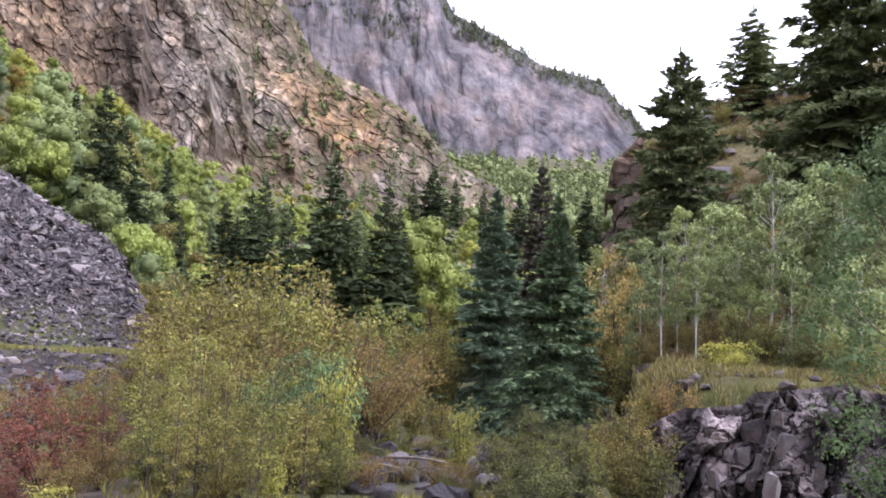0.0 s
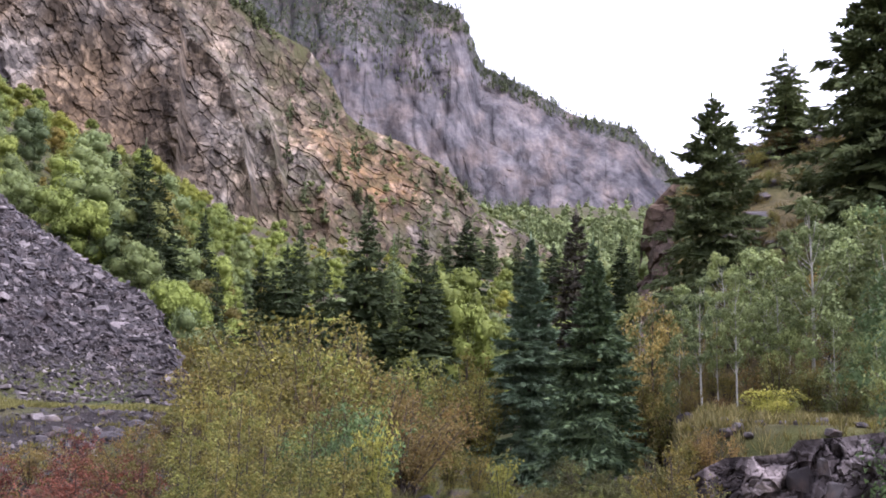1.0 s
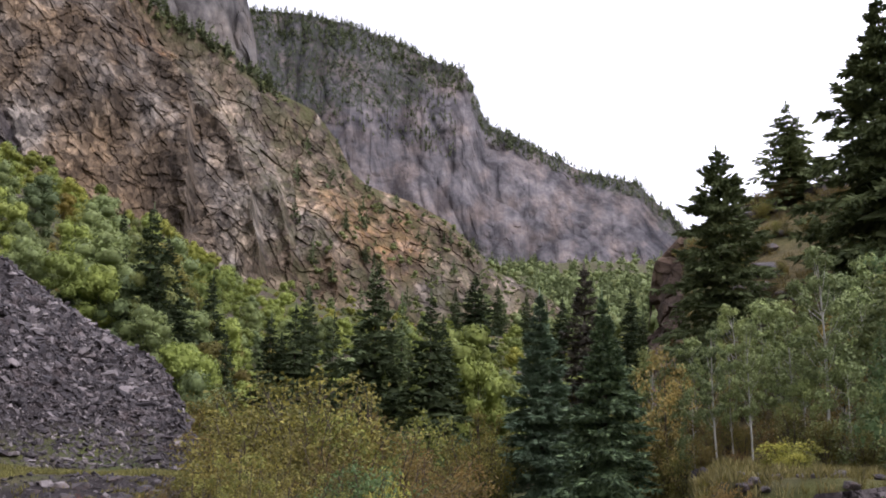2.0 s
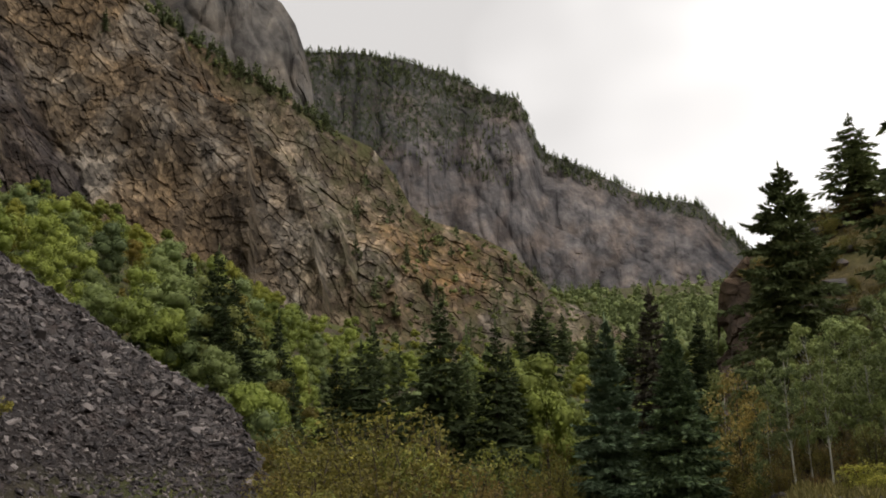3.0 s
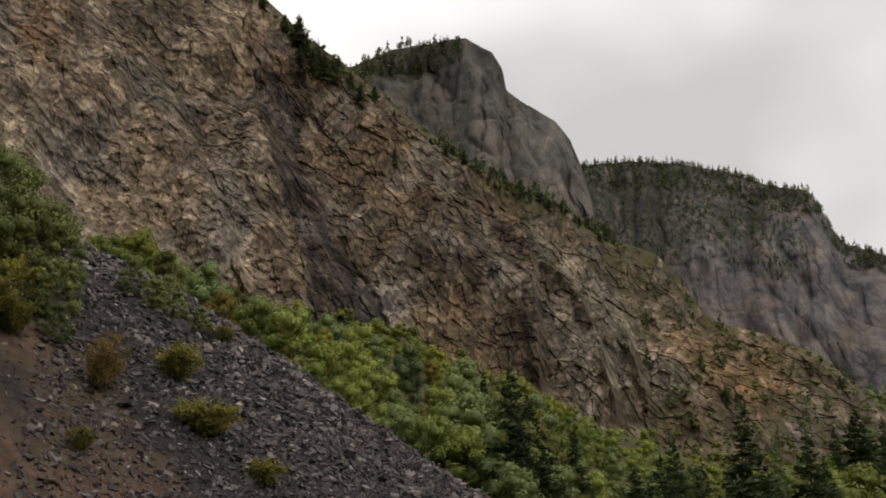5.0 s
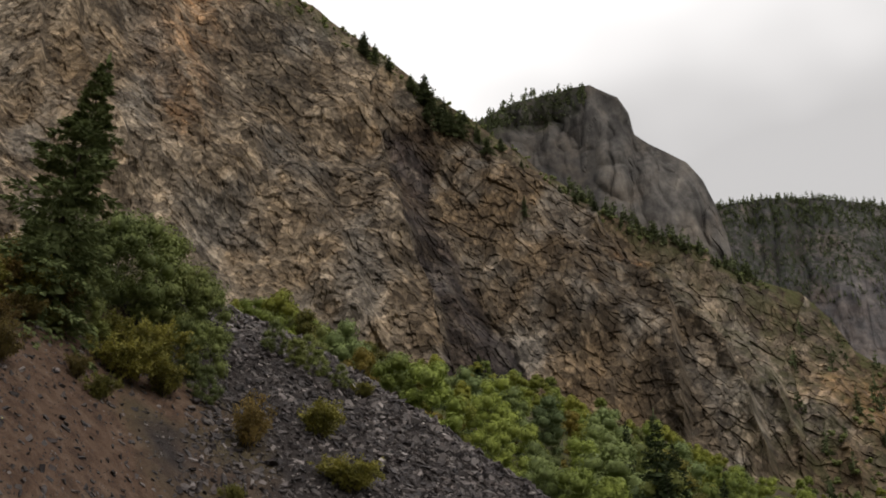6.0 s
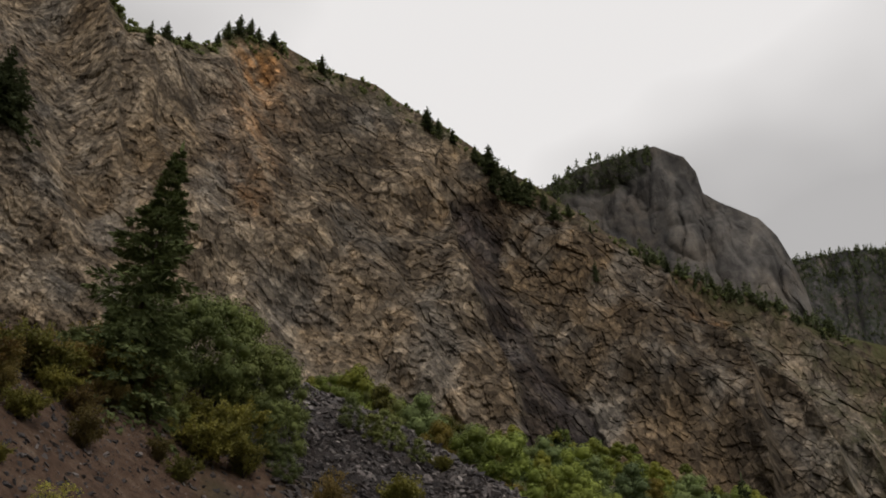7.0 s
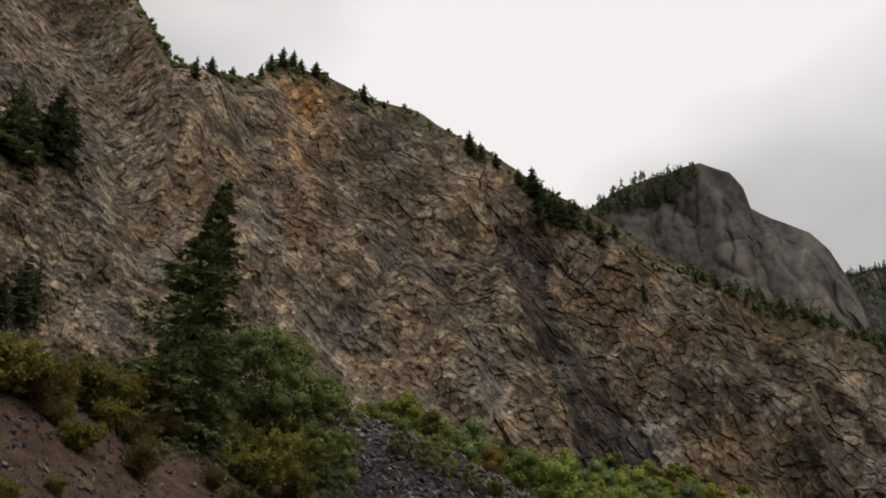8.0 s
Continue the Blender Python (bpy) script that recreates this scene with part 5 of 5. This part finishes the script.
# scrub on the knoll's slope
for k in range(70):
    a, r = luck.uniform(11, 25) if k % 3 else luck.uniform(12, 18), luck.uniform(50, 86)
    kinds = (rusty, green_willow, mixed_willow, rusty)[k % 4]
    kinds[int(luck.integers(2))].plant(place(a, r) - Vector((0, 0, 0.1)), luck.uniform(0.9, 2.6), luck.uniform(0, 360), luck.uniform(1.0, 1.5))


def slope_distance(a, e):
    """How far along the bearing a the ground first stands e degrees above the eye."""
    r = np.arange(12.0, 160.0, 0.5)
    up = np.degrees(np.arctan2(ground_height(np.full(len(r), a), r) - EYE, r))
    hit = np.where(up >= e)[0]
    return float(r[hit[0]]) if len(hit) else 120.0


# bushes of the scree and the bank: bearing, elevation of foot and top, kinds, breadth
for a, e, top, kinds, broad in (
        (-39.1, 12.3, 14.6, low_bush, 1.0), (-37.3, 9.2, 11.6, low_bush, 1.3), (-33.8, 6.7, 8.5, low_bush, 1.0), (-31.6, 3.6, 5.5, low_bush, 1.2), (-43.3, 11.4, 14.7, bank_bush, 0.7), (-43.9, 8.1, 9.8, low_bush, 0.7),
        (-42.4, 17.0, 18.9, bank_aspen, 0.8), (-41.0, 16.4, 18.0, bank_aspen, 1.0), (-39.6, 15.8, 17.4, bank_aspen, 1.0), (-38.2, 15.2, 16.6, bank_aspen, 1.0), (-36.8, 14.8, 15.8, low_bush, 1.0), (-40.3, 16.6, 18.2, bank_aspen, 0.8),
        (-53.4, 18.6, 22.8, bank_aspen, 1.0), (-52.1, 18.2, 23.7, bank_aspen, 0.9), (-50.5, 18.0, 23.6, bank_aspen, 0.9), (-49.0, 17.6, 22.9, bank_aspen, 0.9), (-47.6, 17.2, 21.4, bank_aspen, 0.9), (-46.5, 16.6, 20.6, bank_aspen, 0.8), (-46.2, 15.0, 18.4, bank_aspen, 0.9), (-47.6, 15.2, 18.4, bank_aspen, 0.8),
        (-49.4, 15.4, 18.4, low_bush, 1.0), (-50.6, 14.6, 17.4, low_bush, 1.1), (-48.4, 14.2, 16.2, low_bush, 1.0), (-51.6, 16.6, 18.6, low_bush, 1.0), (-46.0, 14.0, 16.0, bank_aspen, 0.9), (-52.4, 16.2, 18.0, bank_aspen, 0.9),
        (-54.8, 18.8, 21.6, bank_bush, 1.0), (-56.2, 19.2, 23.2, bank_aspen, 0.8), (-57.6, 19.0, 22.0, bank_bush, 1.0), (-58.8, 19.0, 21.4, bank_aspen, 0.8), (-60.2, 18.6, 21.0, bank_bush, 1.0), (-61.6, 18.6, 20.8, bank_bush, 1.0), (-63.2, 18.6, 21.0, low_bush, 1.0), (-64.8, 18.8, 21.4, bank_bush, 1.0),
        (-66.6, 19.0, 22.0, low_bush, 1.0), (-68.6, 19.4, 22.4, bank_bush, 1.0), (-59.2, 17.4, 19.2, low_bush, 1.0), (-57.8, 16.6, 18.6, bank_bush, 1.0), (-60.8, 16.0, 18.0, low_bush, 1.0), (-56.4, 17.2, 19.0, bank_bush, 1.0), (-62.2, 17.4, 19.2, bank_bush, 1.0), (-54.7, 17.0, 18.3, low_bush, 0.9),
        (-57.4, 14.9, 17.4, bank_bush, 0.9), (-61.6, 13.8, 15.0, low_bush, 0.9), (-64.2, 12.6, 14.6, low_bush, 0.9), (-53.2, 14.6, 16.2, bank_bush, 0.9), (-51.8, 13.6, 15.2, low_bush, 0.9), (-58.2, 18.2, 20.8, bank_bush, 1.1), (-59.8, 18.0, 20.4, low_bush, 1.1), (-61.0, 18.4, 21.2, low_bush, 1.0), (-62.6, 18.2, 20.6, bank_bush, 1.2), (-64.0, 18.4, 20.9, bank_bush, 1.2), (-65.8, 18.6, 21.6, low_bush, 1.2), (-67.6, 19.0, 22.0, bank_bush, 1.1), (-57.0, 18.0, 20.8, low_bush, 1.0), (-55.4, 17.6, 20.2, bank_bush, 1.0), (-53.8, 17.2, 20.6, bank_aspen, 0.8), (-58.3, 11.0, 13.3, yellow, 1.5), (-58.8, 10.8, 12.6, yellow, 1.3), (-63.9, 19.4, 21.2, yellow, 1.6), (-64.9, 20.0, 21.6, yellow, 1.4)):
    tree_at(kinds[int(luck.integers(len(kinds)))], a, slope_distance(a, e), top, broad, 0.1)


for kind in Kind.made:
    if not kind.used:
        for o in (*kind.root.children, kind.root):
            bpy.data.objects.remove(o)


# far woods: joined, as nobody could count them
def simple_trees(name, label, spots, foliage):
    V, F, n = [], [], 0
    rng = np.random.default_rng(7)
    for p, tall in spots:
        k = 26
        t = rng.random(k) ** 0.8
        turn = rng.uniform(0, 2 * np.pi, k)
        w = 0.02 * tall
        pos = np.stack([np.cos(turn) * w, np.sin(turn) * w, tall * (0.08 + 0.86 * t)], 1) + np.array(p)
        way = np.stack([np.cos(turn), np.sin(turn), -0.25 + 0.9 * t], 1)
        size = 0.2 * tall * (1 - t) ** 0.8 + 0.05 * tall
        v, f = blades(pos, way, size, size * 0.42, rng, 0.3)
        up, uf = blades(np.array([p]), np.array([[0, 0, 1.0]]), [tall], [tall * 0.05], rng, 0.0)
        V += [v, up]
        F += [f + n, uf + n + len(v)]
        n += len(v) + 4
    ob = new(name, mesh_of(name, np.concatenate(V), np.concatenate(F), foliage))
    return tagged(ob, label, "woods", kind="stuff")


def leafy_mounds(name, label, spots, foliage, lumps=5, leaves=26, size=0.12, seed=7):
    """Bushes and round crowns: each a heap of leafy clumps."""
    rng = np.random.default_rng(seed)
    at = np.repeat(np.array([p for p, _ in spots]), lumps, 0)
    tall = np.repeat(np.array([h for _, h in spots]), lumps)
    turn, out = rng.uniform(0, 2 * np.pi, len(at)), np.sqrt(rng.random(len(at)))
    up = rng.uniform(0.2, 0.8, len(at)) * (1 - 0.35 * out)
    hearts = at + np.stack([np.cos(turn) * out * 0.34, np.sin(turn) * out * 0.34, up], 1) * tall[:, None]
    radii = tall * rng.uniform(0.16, 0.3, len(at))
    v, f = leaf_clumps(hearts, radii, leaves, 1.0, rng, 0.75)
    middle = v.reshape(-1, 3, 3).mean(1).repeat(3, 0)
    v = middle + (v - middle) * (np.repeat(tall, leaves * 3) * size)[:, None]
    cv, cf = clump_cores(hearts, radii * 0.8, rng)
    me = mesh_of(name, np.concatenate([v, cv]), np.concatenate([f, cf + len(v)]), foliage, np.concatenate([np.zeros(len(f), bool), np.ones(len(cf), bool)]))
    return tagged(new(name, me), label, "woods", kind="stuff")


rng = np.random.default_rng(17)
rim = []
for face, lo, hi, count, umin in ((FAR_FACE, -16, 11.5, 700, 0.86), (DOME_FACE, -30.5, -22.6, 170, 0.86), (FAR_FACE, -16, 11.5, 320, 0.985)):
    p, ae, u = face
    ok = np.where((ae[:, 0] > lo) & (ae[:, 0] < hi) & (u > umin) & (u <= 1.06))[0]
    for i in rng.choice(ok, count):
        rim.append((p[i] - np.array([0, 0, 1.0]), rng.uniform(9, 21)))
p, ae, u = FAR_FACE
for i in rng.choice(np.where((ae[:, 0] > -16) & (ae[:, 0] < -2) & (u > 0.5) & (u < 1))[0], 900):
    rim.append((p[i], rng.uniform(8, 15)))
p, ae, u = BROWN_FACE
for i in rng.choice(np.where((ae[:, 0] > -24) & (ae[:, 0] < -13) & (u > 0.95) & (u < 1.1))[0], 90):
    rim.append((p[i] - np.array([0, 0, 1.0]), rng.uniform(5, 11)))
for i in rng.choice(np.where((ae[:, 0] > -12) & (ae[:, 0] < 5) & (u > 0.05) & (u < 0.97))[0], 60):
    rim.append((p[i] - np.array([0, 0, 0.5]), rng.uniform(5, 11)))
simple_trees("far_conifers", "dark conifer woods along the distant rims", rim, DARK_PINE)
low = []
for k in range(820):
    a, r = rng.uniform(-9, 11), 430 * (1600 / 430) ** rng.random()
    low.append((np.array(place(a, r)), rng.uniform(9, 20)))
leafy_mounds("far_aspens", "green aspen woods on the far valley side", [q for k, q in enumerate(low) if k % 5 < 3], ASPEN_BLUE, 5, 22, 0.08)
leafy_mounds("far_willows", "grey-green woods on the far valley side", [q for k, q in enumerate(low) if k % 5 >= 3], GREY_GREEN, 5, 22, 0.08)
simple_trees("far_spruces", "scattered dark spruces on the far valley side", [(q + np.array([3, 4, 0]), t * 1.5) for q, t in low[::2]], SPRUCE)
p, ae, u = BROWN_FACE
scrub = []
for i in rng.choice(np.where((ae[:, 0] > -14) & (u < 0.99) & (ae[:, 1] < 17) & (ae[:, 0] > -14 + (ae[:, 1] - 8) * 0.9))[0], 240):
    scrub.append((p[i] - np.array([0, 0, 0.3]), rng.uniform(1.5, 5)))
for i in rng.choice(np.where((u > 0.93) & (u < 1.02) & (ae[:, 0] < -12))[0], 330):
    scrub.append((p[i] - np.array([0, 0, 0.3]), rng.uniform(1.5, 4)))
leafy_mounds("cliff_scrub", "low green scrub on the cliff ledges", scrub, GREY_GREEN, 3, 16, 0.2)

# bushes between the aspens of the grove
for name, label, seed, foliage, count, lo, hi, tall in (
        ("grove_bushes", "green undergrowth between the aspens", 31, BANK_GREEN, 330, 0.0, 1.0, (1.6, 3.2)), ("grove_thicket", "yellow-green undergrowth below the cliff", 32, ASPEN_GOLD, 420, 0.55, 1.0, (1.6, 3.6)),
        ("grove_scrub", "olive undergrowth between the aspens", 33, OLIVE, 330, 0.0, 1.0, (1.4, 3.0)), ("grove_shade", "cool green undergrowth between the aspens", 34, ASPEN_BLUE, 260, 0.0, 0.7, (1.6, 3.4))):
    rng = np.random.default_rng(seed)
    under = []
    for k in range(count):
        a = rng.uniform(-45, 9)
        R, Z = ground_nodes(np.array([a]))
        near = float(R[5][0]) * 0.97 if a < -15 else 100
        r = near + (float(cliff_foot_distance(a)) * 0.98 - near) * (lo + (hi - lo) * rng.random() ** 1.2)
        under.append((np.array(place(a, r)) - np.array([0, 0, 0.4]), rng.uniform(*tall)))
    leafy_mounds(name, label, under, foliage, 4, 30, 0.13, seed)


# ---- loose stones and ledges ----
def stone_mesh(seed, flat=(1.0, 0.75, 0.5), points=14, material=SCREE_STONE, boxy=0.4):
    """An angular broken stone about one metre across."""
    rng = np.random.default_rng(seed)
    bm = bmesh.new()
    for q in unit(rng.normal(0, 1, (points, 3))):
        c = np.sign(q) * np.abs(q) ** boxy
        bm.verts.new(tuple(c * np.array(flat) * 0.5 * rng.uniform(0.85, 1.1)))
    hull = bmesh.ops.convex_hull(bm, input=bm.verts)
    bmesh.ops.delete(bm, geom=[v for v in hull["geom_interior"] if isinstance(v, bmesh.types.BMVert)], context="VERTS")
    me = bpy.data.meshes.new("stone")
    bm.to_mesh(me)
    bm.free()
    me.materials.append(material)
    return me


def stone_part(parent, me, at, size, turn, label=""):
    ob = part("stone", me, parent, label)
    ob.matrix_basis = Matrix.Translation(at) @ Euler([float(t) for t in turn]).to_matrix().to_4x4() @ Matrix.Diagonal((*[float(s) for s in size], 1))
    return ob


def scree_spots(n, rng, lo, hi):
    a = rng.uniform(lo, hi, n)
    foot = scree_foot(a)
    R, Z = ground_nodes(a)
    r = foot + (R[4] * 1.02 - foot) * rng.random(n) ** 0.85 - 0.6
    return a, r


def ground_normal(a, r):
    x, y = r * np.sin(np.radians(a)), r * np.cos(np.radians(a))
    z = [ground_height(np.degrees(np.arctan2(x + dx, y + dy)), np.hypot(x + dx, y + dy)) for dx, dy in ((-0.4, 0), (0.4, 0), (0, -0.4), (0, 0.4))]
    return unit(np.stack([(z[0] - z[1]) / 0.8, (z[2] - z[3]) / 0.8, np.ones(len(a))], 1))


def joined_stones(name, label, a, r, size, rng, material, wild=0.45):
    """Flat broken slabs that lie on the slope, some of them on edge."""
    n = len(a)
    at = np.stack([r * np.sin(np.radians(a)), r * np.cos(np.radians(a)), ground_height(a, r)], 1)
    corner = np.array([(x, y, w) for x in (-1, 1) for y in (-1, 1) for w in (-1, 1)], float) * 0.5
    shape = np.stack([rng.uniform(0.9, 1.7, n), rng.uniform(0.55, 1.0, n), rng.uniform(0.16, 0.5, n)], 1) * size[:, None]
    v = corner[None] * (1 + rng.uniform(-0.5, 0.2, (n, 8, 3))) * shape[:, None]
    up = unit(ground_normal(a, r) + rng.normal(0, 1, (n, 3)) * (wild * np.where(rng.random(n) < 0.2, 2.2, 1.0))[:, None])
    long = unit(np.cross(up, rng.normal(0, 1, (n, 3))))
    wide = np.cross(up, long)
    v = v[..., :1] * long[:, None] + v[..., 1:2] * wide[:, None] + v[..., 2:] * up[:, None] + (at + np.array([0, 0, 1.0]) * (shape[:, 2:] * 0.35))[:, None]
    quad = np.array([(0, 1, 3, 2), (4, 6, 7, 5), (0, 4, 5, 1), (2, 3, 7, 6), (0, 2, 6, 4), (1, 5, 7, 3)])
    f = quad[None] + 8 * np.arange(n)[:, None, None]
    return new(name, mesh_of(name, v.reshape(-1, 3), f.reshape(-1, 4), material))


rng = np.random.default_rng(23)
scree = new("scree_slope")
tagged(scree, "slope of dark grey broken slabs and stones", "scree", kind="structure")
a1, r1 = scree_spots(28000, rng, -47, -16.2)
more_a, more_r = scree_spots(9000, rng, -30, -16.2)
a1, r1 = np.concatenate([a1, more_a]), np.concatenate([r1, more_r])
up1 = np.clip((r1 - scree_foot(a1)) / (ground_nodes(a1)[0][4] - scree_foot(a1)), 0, 1)
size1 = (0.085 + 0.5 * rng.random(len(a1)) ** 5) * (0.65 + 0.6 * up1) * along(a1, (-32, 1.0), (-25, 0.85))
a2, r2 = scree_spots(9000, rng, -68, -47)
size2 = 0.06 + 0.3 * rng.random(len(a2)) ** 5
loose = joined_stones("loose_stones", "", np.concatenate([a1, a2]), np.concatenate([r1, r2]), np.concatenate([size1, size2]), rng, SCREE_STONE)
loose.parent = scree
tagged(loose, "small dark slabs lying close together", kind="stuff")
rubble_a, rubble_r = rng.uniform(-28, -15.5, 2600), rng.uniform(25, 53, 2600)
rubble = joined_stones("track_rubble", "", rubble_a, rubble_r, 0.05 + 0.26 * rng.random(2600) ** 4, rng, SCREE_STONE)
rubble.parent = scree
tagged(rubble, "scattered rubble beside the grassy track", kind="stuff")
pale_a, pale_r = scree_spots(5200, rng, -46, -16.4)
pale = joined_stones("pale_slabs", "", pale_a, pale_r, (0.1 + 0.4 * rng.random(5200) ** 3.5) * along(pale_a, (-32, 1.0), (-25, 0.6)), rng, CREST_STONE, 0.35)
pale.parent = scree
tagged(pale, "pale flat slabs scattered over the scree", kind="stuff")
# larger pale slabs along the crest
edge_a = rng.uniform(-46, -16.8, 1500)
edge_r = ground_nodes(edge_a)[0][4] * (1.015 - 0.09 * rng.random(1500) ** 1.5)
edge = joined_stones("crest_slabs", "", edge_a, edge_r, (0.25 + 0.6 * rng.random(1500) ** 2.5) * along(edge_a, (-32, 1.0), (-22, 0.75)), rng, CREST_STONE, 0.45)
edge.parent = scree
tagged(edge, "larger pale slabs along the crest of the scree", kind="stuff")
slabs = [stone_mesh(201 + k, (1.2, 0.8, 0.42)) for k in range(8)]
a3, r3 = scree_spots(300, rng, -46, -16.6)
for a, r in zip(a3, r3):
    s = 0.3 + 0.7 * rng.random() ** 4
    p = place(a, r)
    stone_part(scree, slabs[int(rng.integers(8))], p + Vector((0, 0, 0.1 * s)), (s * rng.uniform(0.9, 1.5), s, s * rng.uniform(0.6, 1.1)), (rng.normal(0, 0.35), rng.normal(0, 0.35), rng.uniform(0, 6.28)))


# the rock ledge above the hollow, block by block
ledge = new("ledge_blocks")
ledge.location = place(18, 31)
tagged(ledge, "loose angular blocks standing proud of the rock ledge", "rock blocks", kind="structure")
chunks = [stone_mesh(221 + k, (1.0, 0.9, 1.15), 18, LEDGE_STONE) for k in range(10)]
base = ledge.location
for k in range(26):
    a = rng.uniform(13.5, 27)
    top = float(np.interp(a, [10.8, 12.6, 13.6, 16, 17.5, 21, 24, 27], [-2.0, -1.0, 0.2, 0.3, 0.75, 0.95, 0.5, 0.4]))
    h = rng.random()
    z = -4.2 + (top + 4.2) * h
    r = 27.5 + 2.0 * h + rng.normal(0, 0.2) - 0.7 * math.sin(a * 1.7) + float(np.interp(a, [9.5, 13], [2.5, 0]))
    s = rng.uniform(0.25, 0.55) if rng.random() < 0.85 else rng.uniform(0.55, 0.85)
    p = Vector((r * math.sin(radians(a)), r * math.cos(radians(a)), min(z, float(rise(r, ledge_top(a)))) - 0.4 * s))
    stone_part(ledge, chunks[int(rng.integers(10))], p - base, (s * rng.uniform(0.6, 1.1), s * 0.9, s * rng.uniform(0.8, 1.7)), (rng.normal(0, 0.15), rng.normal(0.1, 0.18), rng.uniform(-0.5, 0.5) - radians(a)))


def boulder(a, r, size, label, squash=0.8, lift=0.1, material=LEDGE_STONE):
    me = stone_mesh(int(rng.integers(1000, 9000)), (1.2, 1.0, squash), 22, material, 0.7)
    ob = new("boulder", me)
    ob.matrix_basis = Matrix.Translation(place(a, r) + Vector((0, 0, lift * size))) @ pose(0, 0, 0, rng.normal(0, 8), rng.normal(0, 8), rng.uniform(0, 360)) @ Matrix.Scale(size, 4)
    return tagged(ob, label, "boulder", "hollow boulders")


for k in range(70):
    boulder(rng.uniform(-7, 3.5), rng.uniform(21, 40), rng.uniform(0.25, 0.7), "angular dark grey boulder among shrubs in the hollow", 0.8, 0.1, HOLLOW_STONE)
for a, r, s in ((9.2, 38, 1.5), (9.9, 36, 1.2), (8.9, 41, 1.4), (10.4, 34, 1.0), (9.6, 33, 0.9)):
    boulder(a, r, s, "dark boulder beside the rock ledge", 0.9, 0.2, HOLLOW_STONE)
for k in range(60):
    boulder(rng.uniform(-5, 2.2), rng.uniform(20, 34), rng.uniform(0.12, 0.34), "small dark stone on the floor of the hollow", 0.7, 0.1, HOLLOW_STONE)
for k in range(36):
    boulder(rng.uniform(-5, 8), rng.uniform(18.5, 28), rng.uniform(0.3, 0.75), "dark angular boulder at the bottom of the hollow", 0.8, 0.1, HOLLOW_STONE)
for k in range(16):
    boulder(rng.uniform(12.5, 18), rng.uniform(62, 88), rng.uniform(0.8, 2.0), "weathered rock on the grassy knoll", 0.7)
for k in range(24):
    boulder(rng.uniform(-26, -16.5), rng.uniform(36, 47), rng.uniform(0.3, 0.8), "dark slab of rubble below the scree", 0.6)
for k in range(22):
    boulder(rng.uniform(12.5, 24), rng.uniform(30.2, 34), rng.uniform(0.2, 0.6), "pale weathered stone on top of the rock ledge", 0.6)
for k in range(14):
    boulder(rng.uniform(8.6, 12), rng.uniform(34, 48), rng.uniform(0.4, 0.9), "dark boulder beside the rock ledge", 0.8, 0.1, HOLLOW_STONE)
for a, r, s in ((15.9, 60, 2.2), (19.6, 62, 2.0), (21.0, 58, 1.6), (17.2, 56, 1.4), (15.0, 84, 2.6), (16.2, 85, 2.2), (20.0, 84, 3.0), (18.8, 86, 2.0), (14.2, 85, 2.4)):
    boulder(a, r, s, "weathered rock on the grassy knoll", 0.7)

# fallen trunks in the hollow
for a, r, long, turn in ((-3.4, 22, 2.0, 12), (-0.6, 24, 1.8, -12), (-4.4, 27, 1.6, 35)):
    x = np.linspace(-0.5, 0.5, 6) * long
    v, f = tubes([(np.stack([x, 0.05 * np.sin(x * 2), 0.04 * np.cos(x * 3)], 1), np.linspace(0.04, 0.02, 6))], 8)
    ob = new("fallen_log", mesh_of("fallen_log", v, f, DEAD_WOOD, True))
    ob.matrix_basis = Matrix.Translation(place(a, r) + Vector((0, 0, 0.3))) @ pose(0, 0, 0, 0, 4, turn)
    tagged(ob, "pale weathered log lying among boulders", "log", "fallen logs")


# grass
def grass(name, label, a, r, tall, material):
    z = ground_height(a, r)
    n = len(a)
    at = np.stack([r * np.sin(np.radians(a)), r * np.cos(np.radians(a)), z - 0.03], 1)
    way = np.stack([rng.normal(0, 0.4, n), rng.normal(0, 0.4, n), np.ones(n)], 1)
    h = tall * rng.uniform(0.5, 1.3, n)
    v, f = blades(at, way, h, h * 0.05 + 0.004, rng, 0.0)
    return tagged(new(name, mesh_of(name, v, f, material)), label, "grass", kind="stuff")


def tufts(n, each, lo, hi, near, far):
    a, r = rng.uniform(lo, hi, n), rng.uniform(near, far, n)
    a, r = np.repeat(a, each), np.repeat(r, each)
    return a + rng.normal(0, 0.16, len(a)), r + rng.normal(0, 0.16, len(r))


grass("dry_grass", "straw-coloured grass tufts above the rock ledge", *tufts(190, 22, 10.5, 24, 30.4, 42), 0.42, STRAW)
grass("ledge_weeds", "low olive weeds above the rock ledge", *tufts(420, 18, 11.5, 26, 30.0, 44), 0.3, OLIVE)
grass("knoll_grass", "dry russet grass on the rocky knoll", *tufts(420, 18, 10.5, 26, 46, 92), 0.6, RUST)
grass("track_grass", "yellowish turf along the foot of the scree", *tufts(420, 22, -28, -16, 48.5, 53.5), 0.28, TURF)
grass("hollow_grass", "olive grass between the shrubs of the hollow", *tufts(900, 18, -26, 12, 10, 46), 0.24, OLIVE)
